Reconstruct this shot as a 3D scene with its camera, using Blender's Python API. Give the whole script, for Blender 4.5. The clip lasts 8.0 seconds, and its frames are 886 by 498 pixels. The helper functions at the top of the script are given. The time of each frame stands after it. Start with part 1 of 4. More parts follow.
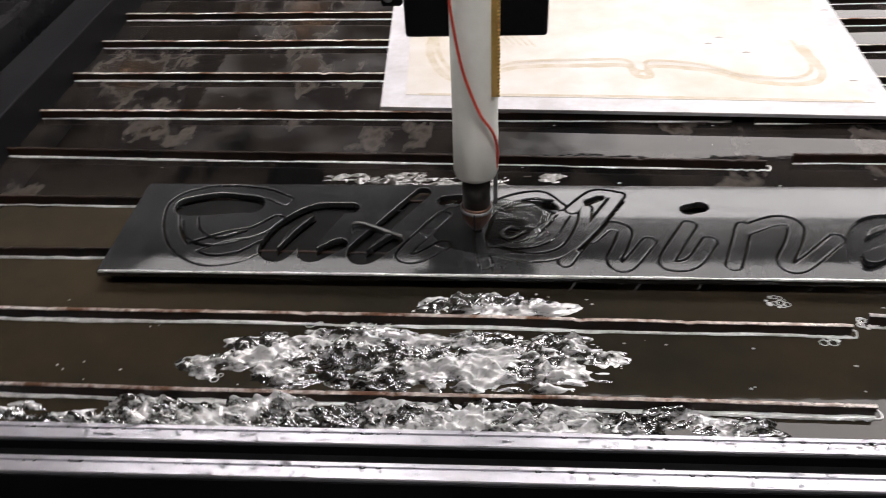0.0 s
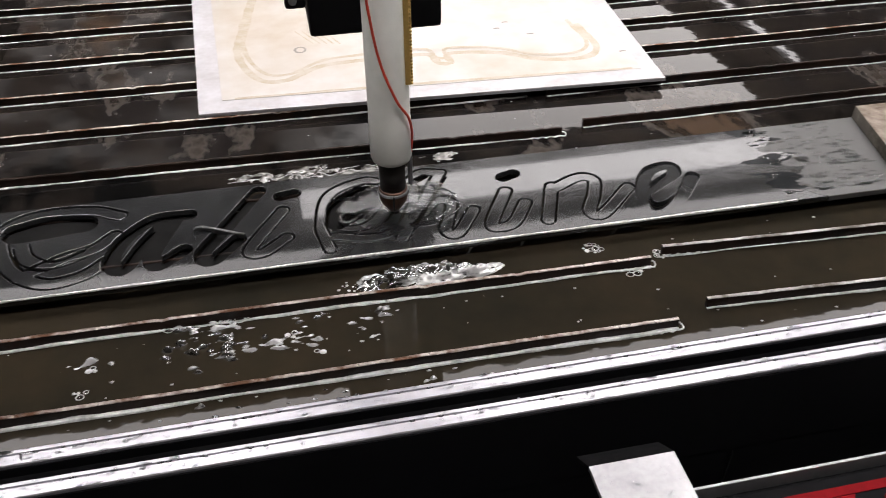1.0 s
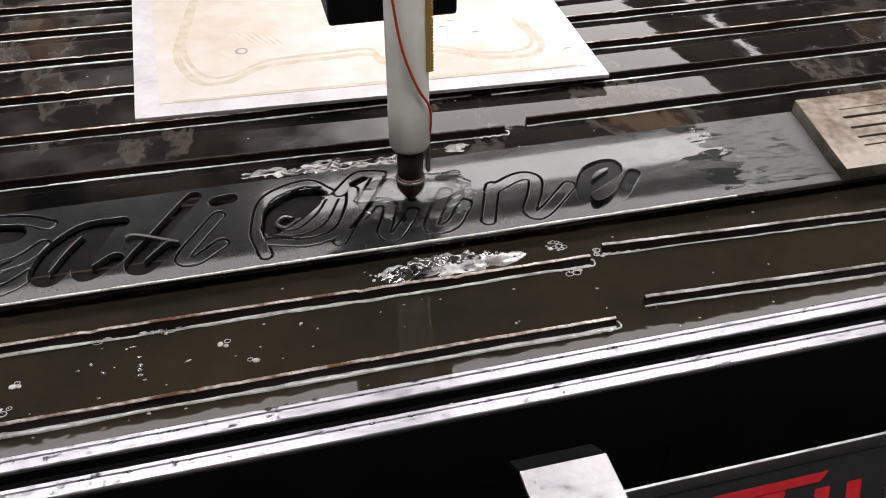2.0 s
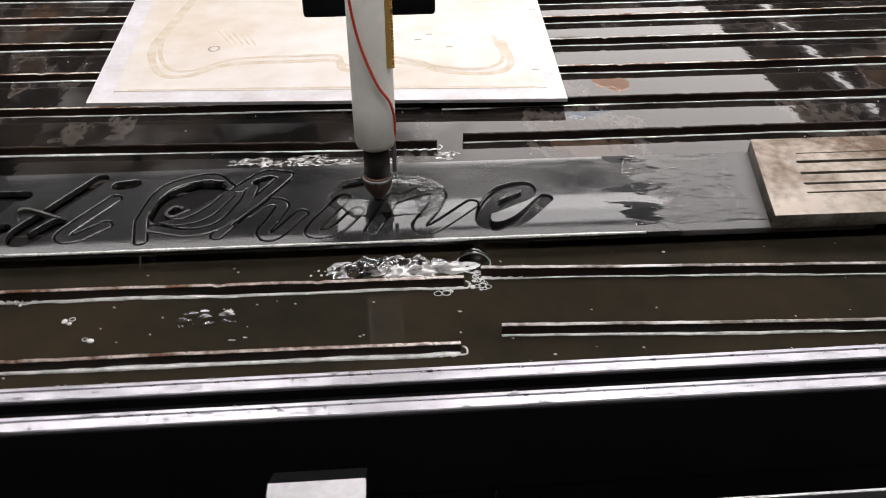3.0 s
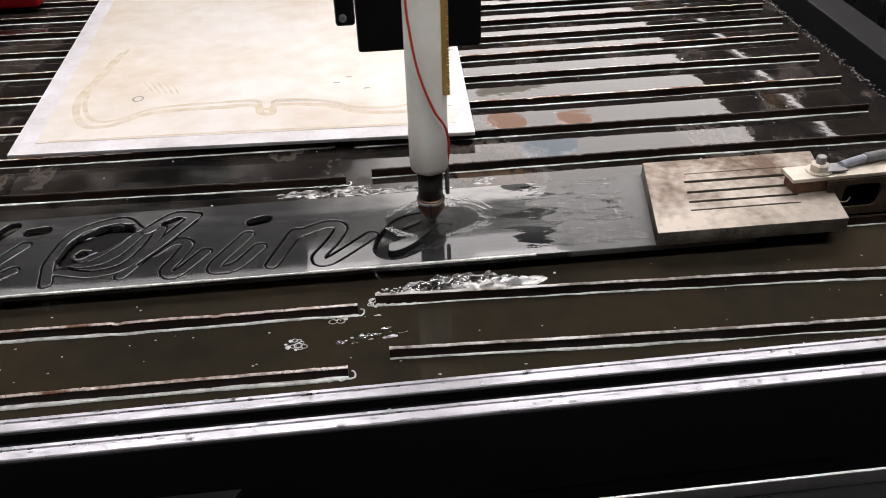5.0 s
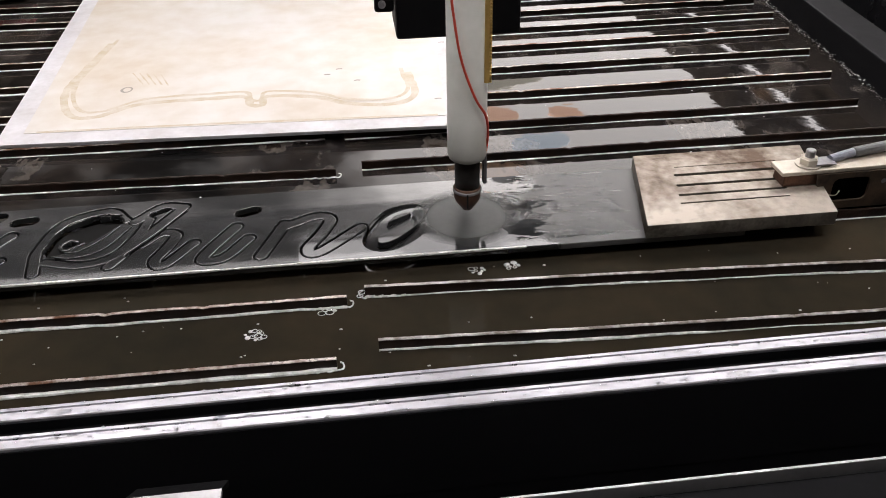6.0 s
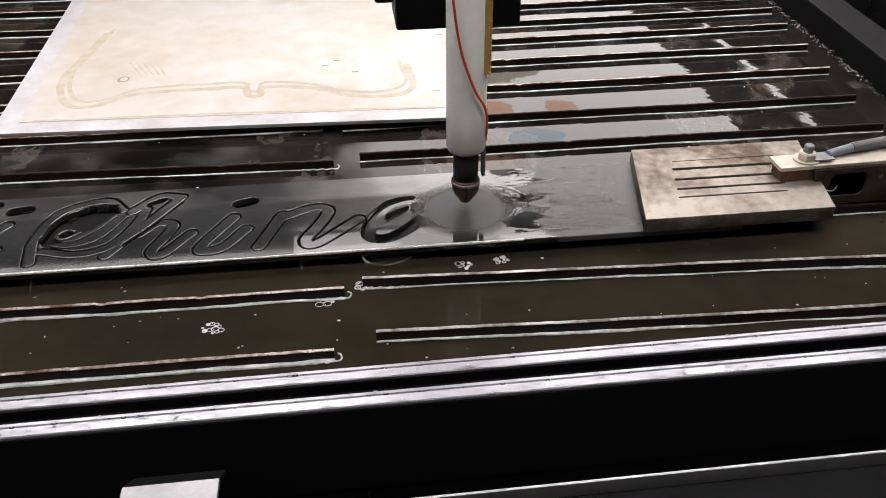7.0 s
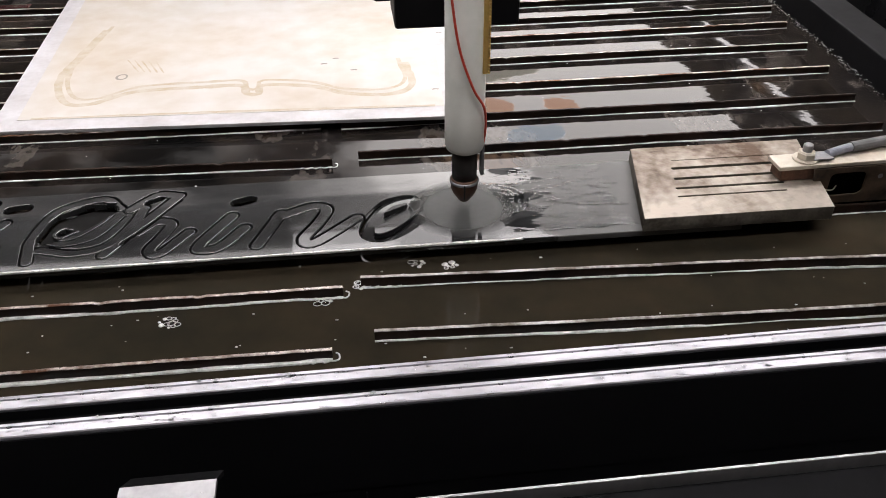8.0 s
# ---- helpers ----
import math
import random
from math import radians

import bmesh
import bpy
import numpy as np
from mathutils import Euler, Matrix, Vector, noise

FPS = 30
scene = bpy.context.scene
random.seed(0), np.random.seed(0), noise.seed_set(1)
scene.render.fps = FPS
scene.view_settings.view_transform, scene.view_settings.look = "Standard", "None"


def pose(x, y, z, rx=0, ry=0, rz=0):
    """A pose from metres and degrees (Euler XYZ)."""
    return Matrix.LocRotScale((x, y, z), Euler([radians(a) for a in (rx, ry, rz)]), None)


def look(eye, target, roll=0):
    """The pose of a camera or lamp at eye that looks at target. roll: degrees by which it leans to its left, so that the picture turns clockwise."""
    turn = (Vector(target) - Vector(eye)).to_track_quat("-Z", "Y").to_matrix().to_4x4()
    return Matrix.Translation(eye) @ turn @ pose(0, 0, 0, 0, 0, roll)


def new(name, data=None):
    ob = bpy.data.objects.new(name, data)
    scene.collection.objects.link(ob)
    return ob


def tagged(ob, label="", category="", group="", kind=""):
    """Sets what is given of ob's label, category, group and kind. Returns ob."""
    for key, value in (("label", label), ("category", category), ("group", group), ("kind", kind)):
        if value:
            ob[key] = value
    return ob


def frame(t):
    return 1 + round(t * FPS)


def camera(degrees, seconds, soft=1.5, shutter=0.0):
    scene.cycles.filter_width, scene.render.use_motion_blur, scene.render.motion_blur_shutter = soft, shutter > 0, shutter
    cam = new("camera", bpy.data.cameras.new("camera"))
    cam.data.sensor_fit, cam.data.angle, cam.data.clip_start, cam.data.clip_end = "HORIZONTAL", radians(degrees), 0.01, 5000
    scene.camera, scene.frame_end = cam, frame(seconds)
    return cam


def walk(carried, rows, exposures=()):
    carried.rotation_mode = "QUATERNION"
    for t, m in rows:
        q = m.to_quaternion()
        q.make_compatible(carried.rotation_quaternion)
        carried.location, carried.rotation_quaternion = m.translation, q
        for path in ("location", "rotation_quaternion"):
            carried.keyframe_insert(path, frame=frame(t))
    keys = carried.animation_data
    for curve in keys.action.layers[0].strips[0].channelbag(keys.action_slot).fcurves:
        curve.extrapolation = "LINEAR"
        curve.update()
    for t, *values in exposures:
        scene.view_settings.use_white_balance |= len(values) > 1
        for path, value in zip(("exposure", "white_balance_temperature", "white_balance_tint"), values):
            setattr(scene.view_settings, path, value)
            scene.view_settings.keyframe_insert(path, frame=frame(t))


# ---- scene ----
cam = camera(57.0, 8.0, soft=0.9, shutter=0.3)
PATH = [
    (0, (-0.243, -0.361, 1.218), (-0.382, 1.193, -0.033), -2.9),
    (0.2, (-0.252, -0.366, 1.23), (-0.267, 1.195, -0.02), -2.3),
    (0.5, (-0.263, -0.386, 1.237), (-0.166, 1.163, -0.024), -2.8),
    (1, (-0.268, -0.407, 1.238), (0.043, 1.112, -0.025), -0.3),
    (1.5, (-0.26, -0.405, 1.231), (0.138, 1.094, -0.033), 0.4),
    (1.7, (-0.261, -0.404, 1.237), (0.153, 1.084, -0.035), 0.7),
    (2.8, (-0.075, -0.414, 1.217), (0.07, 1.159, -0.011), -1.0),
    (3, (-0.043, -0.424, 1.209), (0.07, 1.162, -0.004), -0.0),
    (3.5, (-0.006, -0.458, 1.206), (0.022, 1.137, 0.0), -1.0),
    (4, (0.015, -0.461, 1.209), (0.089, 1.163, 0.045), -1.6),
    (4.5, (0.028, -0.458, 1.213), (0.161, 1.19, 0.088), -2.2),
    (6, (0.033, -0.459, 1.209), (0.205, 1.177, 0.072), -1.2),
    (6.5, (0.032, -0.457, 1.207), (0.211, 1.177, 0.068), -0.9),
    (7, (0.03, -0.459, 1.207), (0.214, 1.168, 0.058), -0.5),
    (7.5, (0.03, -0.456, 1.209), (0.207, 1.168, 0.056), -0.5),
    (8, (0.031, -0.457, 1.208), (0.216, 1.165, 0.053), -0.4),
]
walk(cam, [(t, look(eye, target, roll)) for t, eye, target, roll in PATH])

# ---- world and light ----
H = 0.80          # top of the slats
WATER = 0.7908    # water level
PLATE = 0.806     # top of the steel plate
world = bpy.data.worlds.new("world")
world.use_nodes = True
world.node_tree.nodes["Background"].inputs["Color"].default_value = (0.5, 0.55, 0.6, 1)
world.node_tree.nodes["Background"].inputs["Strength"].default_value = 0.05
scene.world = world
scene.view_settings.exposure = 0.23


# ---- materials ----
def material(name, color, rough=0.5, metal=0.0, color2=None, scale=20.0, bump=0.0, bump_scale=80.0, rough2=None,
             coat=0.0, transmission=0.0, ior=1.45, emit=0.0, specular=0.5, detail=5.0, stretch=(1, 1, 1), spread=(0.5, 0.9)):
    """A surface with two scales of noise in its colour and gloss, and fine relief."""
    m = bpy.data.materials.new(name)
    m.use_nodes = True
    nt = m.node_tree
    b = nt.nodes["Principled BSDF"]
    b.inputs["Base Color"].default_value = (*color, 1)
    b.inputs["Roughness"].default_value = rough
    b.inputs["Metallic"].default_value = metal
    b.inputs["IOR"].default_value = ior
    b.inputs["Coat Weight"].default_value = coat
    b.inputs["Coat Roughness"].default_value = 0.03
    b.inputs["Transmission Weight"].default_value = transmission
    b.inputs["Specular IOR Level"].default_value = specular
    if emit:
        b.inputs["Emission Color"].default_value = (*color, 1)
        b.inputs["Emission Strength"].default_value = emit
    tc = nt.nodes.new("ShaderNodeTexCoord")
    mp = nt.nodes.new("ShaderNodeMapping")
    mp.inputs["Scale"].default_value = stretch
    nt.links.new(tc.outputs["Object"], mp.inputs["Vector"])
    if color2 or rough2 is not None:
        big, fine, mix = (nt.nodes.new(k) for k in ("ShaderNodeTexNoise", "ShaderNodeTexNoise", "ShaderNodeMath"))
        for n, s in ((big, scale), (fine, scale * 7.3)):
            n.inputs["Scale"].default_value = s
            n.inputs["Detail"].default_value = detail
            nt.links.new(mp.outputs["Vector"], n.inputs["Vector"])
        mix.operation = "MULTIPLY_ADD"
        mix.inputs[1].default_value = 0.4
        nt.links.new(fine.outputs["Fac"], mix.inputs[0])
        nt.links.new(big.outputs["Fac"], mix.inputs[2])
        span = nt.nodes.new("ShaderNodeMapRange")
        span.inputs["From Min"].default_value, span.inputs["From Max"].default_value = spread
        nt.links.new(mix.outputs[0], span.inputs["Value"])
        if color2:
            ramp = nt.nodes.new("ShaderNodeMix")
            ramp.data_type = "RGBA"
            ramp.inputs["A"].default_value, ramp.inputs["B"].default_value = (*color, 1), (*color2, 1)
            nt.links.new(span.outputs[0], ramp.inputs["Factor"])
            nt.links.new(ramp.outputs["Result"], b.inputs["Base Color"])
        if rough2 is not None:
            rr = nt.nodes.new("ShaderNodeMapRange")
            rr.inputs["To Min"].default_value, rr.inputs["To Max"].default_value = rough, rough2
            nt.links.new(span.outputs[0], rr.inputs["Value"])
            nt.links.new(rr.outputs[0], b.inputs["Roughness"])
    if bump:
        n, bp = nt.nodes.new("ShaderNodeTexNoise"), nt.nodes.new("ShaderNodeBump")
        n.inputs["Scale"].default_value, n.inputs["Detail"].default_value = bump_scale, 4
        bp.inputs["Strength"].default_value, bp.inputs["Distance"].default_value = 1.0, bump
        nt.links.new(mp.outputs["Vector"], n.inputs["Vector"])
        nt.links.new(n.outputs["Fac"], bp.inputs["Height"])
        nt.links.new(bp.outputs["Normal"], b.inputs["Normal"])
    return m


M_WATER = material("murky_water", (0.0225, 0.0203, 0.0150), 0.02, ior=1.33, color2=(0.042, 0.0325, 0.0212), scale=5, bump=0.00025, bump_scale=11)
M_CLEAR = material("clear_water", (0.95, 0.97, 0.97), 0.01, ior=1.33, transmission=1.0)
M_FILM = material("rippling_water_film", (0.95, 0.97, 0.97), 0.02, ior=1.33, transmission=1.0, bump=0.00018, bump_scale=30)
# the white patches are foam, with the splash's glints painted in
M_SPLASH = material("splash_foam_painted_glint", (0.016, 0.016, 0.014), 0.03, ior=3.2, color2=(0.62, 0.625, 0.62), scale=48, bump=0.0010, bump_scale=120, stretch=(0.5, 1, 1), spread=(0.66, 0.80))
# paler patches paint cloudy reflections on the rippled water behind the plate
M_RIPPLE = material("rippled_water_painted_reflection", (0.030, 0.028, 0.025), 0.04, ior=1.75, color2=(0.14, 0.135, 0.125), scale=30, bump=0.0006, bump_scale=60, stretch=(0.5, 1, 1), spread=(0.62, 0.85))
M_FOAM = material("foam_bubble", (0.95, 0.96, 0.96), 0.02, ior=1.7, transmission=0.30, specular=0.8)
M_LATHER = material("white_lather", (0.85, 0.86, 0.86), 0.25, color2=(0.6, 0.6, 0.59), scale=200, specular=0.8)
M_PLATE = material("wet_mill_scale_steel", (0.013, 0.0138, 0.0150), 0.07, color2=(0.038, 0.039, 0.040), scale=11, rough2=0.18, bump=0.00035, bump_scale=26, coat=0.9, specular=0.38)


def dry_end(m, u0):
    """Past u0 along the plate the wet film ends in a ragged line and the steel is dry and greyer."""
    nt = m.node_tree
    b = nt.nodes["Principled BSDF"]
    tc, sep, n, add, edge = (nt.nodes.new("ShaderNode" + k) for k in ("TexCoord", "SeparateXYZ", "TexNoise", "Math", "MapRange"))
    streak = nt.nodes.new("ShaderNodeMapping")
    streak.inputs["Scale"].default_value = (1, 3.4, 1)
    nt.links.new(tc.outputs["Object"], streak.inputs["Vector"])
    n.inputs["Scale"].default_value, n.inputs["Detail"].default_value = 22, 7
    add.operation = "MULTIPLY_ADD"
    add.inputs[1].default_value = 0.10
    edge.inputs["From Min"].default_value, edge.inputs["From Max"].default_value = u0, u0 + 0.008
    nt.links.new(tc.outputs["Object"], sep.inputs[0])
    nt.links.new(streak.outputs["Vector"], n.inputs["Vector"])
    nt.links.new(n.outputs["Fac"], add.inputs[0])
    nt.links.new(sep.outputs["X"], add.inputs[2])
    nt.links.new(add.outputs[0], edge.inputs["Value"])
    for socket, dry in (("Roughness", 0.42), ("Base Color", (0.104, 0.104, 0.101, 1)), ("Coat Weight", 0.0)):
        mix = nt.nodes.new("ShaderNodeMix")
        mix.data_type = "RGBA" if socket == "Base Color" else "FLOAT"
        ends = [k for k in mix.inputs if k.enabled]
        old = b.inputs[socket].links
        if old:
            nt.links.new(old[0].from_socket, ends[1])
        else:
            ends[1].default_value = b.inputs[socket].default_value
        ends[2].default_value = dry
        nt.links.new(edge.outputs[0], ends[0])
        nt.links.new([k for k in mix.outputs if k.enabled][0], b.inputs[socket])
    # just before that line dark patches paint the dim ceiling mirrored in the film
    dim_noise, near, both = (nt.nodes.new("ShaderNode" + k) for k in ("TexNoise", "MapRange", "Math"))
    dim_noise.inputs["Scale"].default_value, dim_noise.inputs["Detail"].default_value = 14, 5
    gap = nt.nodes.new("ShaderNodeMapRange")
    gap.inputs["From Min"].default_value, gap.inputs["From Max"].default_value = 0.50, 0.515
    near.inputs["From Min"].default_value, near.inputs["From Max"].default_value = u0 - 0.034, u0 - 0.030
    both.operation = "MULTIPLY"
    left, off = nt.nodes.new("ShaderNodeMath"), nt.nodes.new("ShaderNodeMath")
    left.operation, off.operation = "MULTIPLY", "SUBTRACT"
    off.inputs[0].default_value = 1.0
    nt.links.new(streak.outputs["Vector"], dim_noise.inputs["Vector"])
    nt.links.new(dim_noise.outputs["Fac"], gap.inputs["Value"])
    nt.links.new(add.outputs[0], near.inputs["Value"])
    nt.links.new(edge.outputs[0], off.inputs[1])
    nt.links.new(near.outputs[0], both.inputs[0])
    nt.links.new(off.outputs[0], both.inputs[1])
    nt.links.new(both.outputs[0], left.inputs[0])
    nt.links.new(gap.outputs[0], left.inputs[1])
    level = nt.nodes.new("ShaderNodeMapRange")
    level.inputs["To Min"].default_value, level.inputs["To Max"].default_value = b.inputs["Specular IOR Level"].default_value, 0.06
    nt.links.new(left.outputs[0], level.inputs["Value"])
    nt.links.new(level.outputs[0], b.inputs["Specular IOR Level"])
    for socket, bare in (("Base Color", (0.020, 0.021, 0.022, 1)), ("Coat Weight", 0.0)):
        mix = nt.nodes.new("ShaderNodeMix")
        mix.data_type = "RGBA" if socket == "Base Color" else "FLOAT"
        ends = [k for k in mix.inputs if k.enabled]
        nt.links.new(b.inputs[socket].links[0].from_socket, ends[1])
        ends[2].default_value = bare
        nt.links.new(left.outputs[0], ends[0])
        nt.links.new([k for k in mix.outputs if k.enabled][0], b.inputs[socket])


def film_edge_slope(m, width, slope):
    """Relief added over the last few centimetres of the front edge, to catch light as the curved water film does."""
    nt = m.node_tree
    bump = [n for n in nt.nodes if n.type == "BUMP"][0]
    tc, sep, gap, square, add = (nt.nodes.new("ShaderNode" + k) for k in ("TexCoord", "SeparateXYZ", "Math", "Math", "Math"))
    gap.operation, square.operation, add.operation = "SUBTRACT", "POWER", "MULTIPLY_ADD"
    gap.inputs[0].default_value, gap.use_clamp = width, True
    square.inputs[1].default_value = 2.0
    add.inputs[1].default_value = -slope / (2 * width) / bump.inputs["Distance"].default_value
    nt.links.new(tc.outputs["Object"], sep.inputs[0])
    nt.links.new(sep.outputs["Y"], gap.inputs[1])
    nt.links.new(gap.outputs[0], square.inputs[0])
    nt.links.new(square.outputs[0], add.inputs[0])
    nt.links.new(bump.inputs["Height"].links[0].from_socket, add.inputs[2])
    nt.links.new(add.outputs[0], bump.inputs["Height"])


def painted_reflections(m, y0):
    """Paints the room's mottled reflection behind y0: black, grey and rusty tan clouds."""
    nt = m.node_tree
    b = nt.nodes["Principled BSDF"]
    tc, mp, sep, n, ramp, far, mix = (nt.nodes.new("ShaderNode" + k) for k in ("TexCoord", "Mapping", "SeparateXYZ", "TexNoise", "ValToRGB", "MapRange", "Mix"))
    mp.inputs["Scale"].default_value = (1.0, 0.55, 1)
    n.inputs["Scale"].default_value, n.inputs["Detail"].default_value, n.inputs["Roughness"].default_value = 9.0, 5, 0.6
    stops = ((0.36, (0.003, 0.003, 0.003)), (0.46, (0.016, 0.013, 0.011)), (0.53, (0.009, 0.008, 0.008)), (0.57, (0.052, 0.045, 0.040)), (0.62, (0.018, 0.013, 0.010)), (0.68, (0.052, 0.035, 0.024)))
    while len(ramp.color_ramp.elements) < len(stops):
        ramp.color_ramp.elements.new(0.5)
    for e, (at, c) in zip(ramp.color_ramp.elements, stops):
        e.position, e.color = at, (*c, 1)
    far.inputs["From Min"].default_value, far.inputs["From Max"].default_value = y0, y0 + 0.04
    mix.data_type = "RGBA"
    nt.links.new(tc.outputs["Object"], mp.inputs["Vector"])
    nt.links.new(tc.outputs["Object"], sep.inputs[0])
    nt.links.new(mp.outputs["Vector"], n.inputs["Vector"])
    nt.links.new(n.outputs["Fac"], ramp.inputs["Fac"])
    nt.links.new(sep.outputs["Y"], far.inputs["Value"])
    nt.links.new(far.outputs[0], mix.inputs["Factor"])
    nt.links.new(b.inputs["Base Color"].links[0].from_socket, mix.inputs["A"])
    nt.links.new(ramp.outputs["Color"], mix.inputs["B"])
    nt.links.new(mix.outputs["Result"], b.inputs["Base Color"])


def rusty_back(m, y0, slope):
    """Rust creeps in from the back of the piece."""
    nt = m.node_tree
    span = [n for n in nt.nodes if n.type == "MAP_RANGE"][0]
    tc, sep, add, more = (nt.nodes.new("ShaderNode" + k) for k in ("TexCoord", "SeparateXYZ", "Math", "Math"))
    add.operation, more.operation = "SUBTRACT", "MULTIPLY_ADD"
    add.inputs[1].default_value, more.inputs[1].default_value = y0, slope
    nt.links.new(tc.outputs["Object"], sep.inputs[0])
    nt.links.new(sep.outputs["Y"], add.inputs[0])
    nt.links.new(add.outputs[0], more.inputs[0])
    nt.links.new(span.inputs["Value"].links[0].from_socket, more.inputs[2])
    nt.links.new(more.outputs[0], span.inputs["Value"])


def clouded_glow(m, x0, x1, glow):
    """Unseen glow, broken into made-up clouds below x0 to soften its reflection; full glow from x1 on."""
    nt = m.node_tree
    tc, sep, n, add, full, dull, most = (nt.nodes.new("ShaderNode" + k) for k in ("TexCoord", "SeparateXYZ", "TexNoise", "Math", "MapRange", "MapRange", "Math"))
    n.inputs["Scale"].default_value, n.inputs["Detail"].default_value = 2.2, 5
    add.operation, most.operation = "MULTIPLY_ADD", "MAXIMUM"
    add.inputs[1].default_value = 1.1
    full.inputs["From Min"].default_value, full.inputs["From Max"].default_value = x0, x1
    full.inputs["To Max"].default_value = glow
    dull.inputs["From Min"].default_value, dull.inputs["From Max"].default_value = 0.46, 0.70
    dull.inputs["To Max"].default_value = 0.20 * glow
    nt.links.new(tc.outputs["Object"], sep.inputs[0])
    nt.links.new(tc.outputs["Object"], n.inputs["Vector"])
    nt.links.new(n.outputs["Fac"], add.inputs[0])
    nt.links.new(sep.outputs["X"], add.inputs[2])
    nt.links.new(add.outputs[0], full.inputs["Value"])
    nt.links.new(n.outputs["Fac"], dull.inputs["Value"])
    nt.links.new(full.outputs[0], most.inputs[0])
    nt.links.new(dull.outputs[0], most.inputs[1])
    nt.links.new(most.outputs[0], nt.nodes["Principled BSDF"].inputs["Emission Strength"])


def soft_rim(m, r0, r1):
    """The patch thins out towards its rim."""
    nt = m.node_tree
    tc, dist, fade = (nt.nodes.new("ShaderNode" + k) for k in ("TexCoord", "VectorMath", "MapRange"))
    dist.operation = "LENGTH"
    fade.interpolation_type = "SMOOTHSTEP"
    fade.inputs["From Min"].default_value, fade.inputs["From Max"].default_value = r0, r1
    fade.inputs["To Min"].default_value, fade.inputs["To Max"].default_value = 0.92, 0.0
    nt.links.new(tc.outputs["Object"], dist.inputs[0])
    nt.links.new(dist.outputs["Value"], fade.inputs["Value"])
    nt.links.new(fade.outputs[0], nt.nodes["Principled BSDF"].inputs["Alpha"])


painted_reflections(M_WATER, 0.225)
dry_end(M_PLATE, 0.800)
film_edge_slope(M_PLATE, 0.042, 0.185)
M_EDGE = material("painted_edge_shine", (0.85, 0.85, 0.85), 0.22, metal=0.4, color2=(0.42, 0.42, 0.42), scale=60, rough2=0.4)
M_OFFCUT = material("bright_cut_steel", (0.20, 0.20, 0.20), 0.3, metal=0.7, color2=(0.09, 0.09, 0.09), scale=90)
# worn slat tops: the pale colour paints their wet shine, the brown is rust
M_WORN = material("worn_slat_edge_painted_shine", (0.85, 0.79, 0.74), 0.18, metal=0.6, color2=(0.13, 0.062, 0.036), scale=26, spread=(0.50, 0.82), rough2=0.45, bump=0.0010, bump_scale=450)
M_WORN_SHINE = material("slat_edge_painted_shine", (0.80, 0.78, 0.75), 0.22, metal=0.25, color2=(0.20, 0.175, 0.15), scale=26, rough2=0.45, bump=0.0010, bump_scale=450, spread=(0.52, 0.80))
M_SLAT = material("corroded_slat_steel", (0.005, 0.004, 0.004), 0.35, color2=(0.030, 0.014, 0.008), scale=12, rough2=0.6, bump=0.0006, bump_scale=260, specular=0.25)
M_SHEET = material("cream_sheet", (0.55, 0.535, 0.51), 0.42, color2=(0.44, 0.375, 0.29), scale=4.2, rough2=0.5, spread=(0.58, 0.95))
M_STAIN = material("tan_stain", (0.40, 0.335, 0.235), 0.5, color2=(0.49, 0.45, 0.38), scale=60)
M_MARK = material("grey_scorch", (0.24, 0.22, 0.20), 0.5)
M_BORDER = material("bare_white_edge", (0.55, 0.545, 0.565), 0.4, color2=(0.42, 0.405, 0.41), scale=22)
M_TIE = material("bright_zinc", (0.44, 0.44, 0.45), 0.36, metal=0.6, color2=(0.34, 0.34, 0.35), scale=35, rough2=0.5)
M_BLOCK = material("rusty_machined_steel", (0.47, 0.42, 0.36), 0.30, metal=0.45, color2=(0.095, 0.060, 0.038), scale=16, spread=(0.54, 0.92), rough2=0.55, bump=0.0004, bump_scale=240, detail=9.0)
M_DRY = material("blown_dry_steel", (0.060, 0.063, 0.062), 0.34, color2=(0.085, 0.088, 0.086), scale=24, rough2=0.46, specular=0.35)
M_BLOCK_SIDE = material("mottled_raw_steel", (0.075, 0.066, 0.052), 0.5, metal=0.2, color2=(0.21, 0.195, 0.165), scale=38, rough2=0.65, bump=0.0006, bump_scale=160, detail=8.0, spread=(0.6, 0.9))
M_CHEEK = material("dark_worn_clamp_steel", (0.030, 0.024, 0.020), 0.35, metal=0.3, color2=(0.11, 0.075, 0.050), scale=45, rough2=0.6)
M_CLAMP = material("worn_brassy_steel", (0.70, 0.66, 0.58), 0.32, metal=0.5, color2=(0.50, 0.44, 0.36), scale=30, rough2=0.5)
M_HOLE_SHADE = material("painted_hole_shade", (0.0035, 0.0035, 0.0035), 0.6, color2=(0.008, 0.0078, 0.0075), scale=60, specular=0.08)
M_SLOT = material("black_slot", (0.012, 0.010, 0.009), 0.6)
M_RAIL = material("wet_aluminium", (0.60, 0.59, 0.635), 0.31, metal=0.9, color2=(0.44, 0.435, 0.47), scale=18, rough2=0.44, bump=0.0007, bump_scale=90, stretch=(0.6, 1, 1))
# near-white colour paints the glint on the rims of water
M_GLINT = material("painted_water_glint", (0.97, 0.97, 0.97), 0.10, metal=0.25, color2=(0.45, 0.45, 0.45), scale=110, rough2=0.25, spread=(0.6, 0.95))
M_BLACK = material("black_painted_steel", (0.004, 0.004, 0.005), 0.5, color2=(0.007, 0.007, 0.008), scale=12, rough2=0.6, specular=0.15)
M_GLOSS = material("glossy_black_paint", (0.006, 0.006, 0.007), 0.22, color2=(0.010, 0.010, 0.011), scale=14, rough2=0.4)
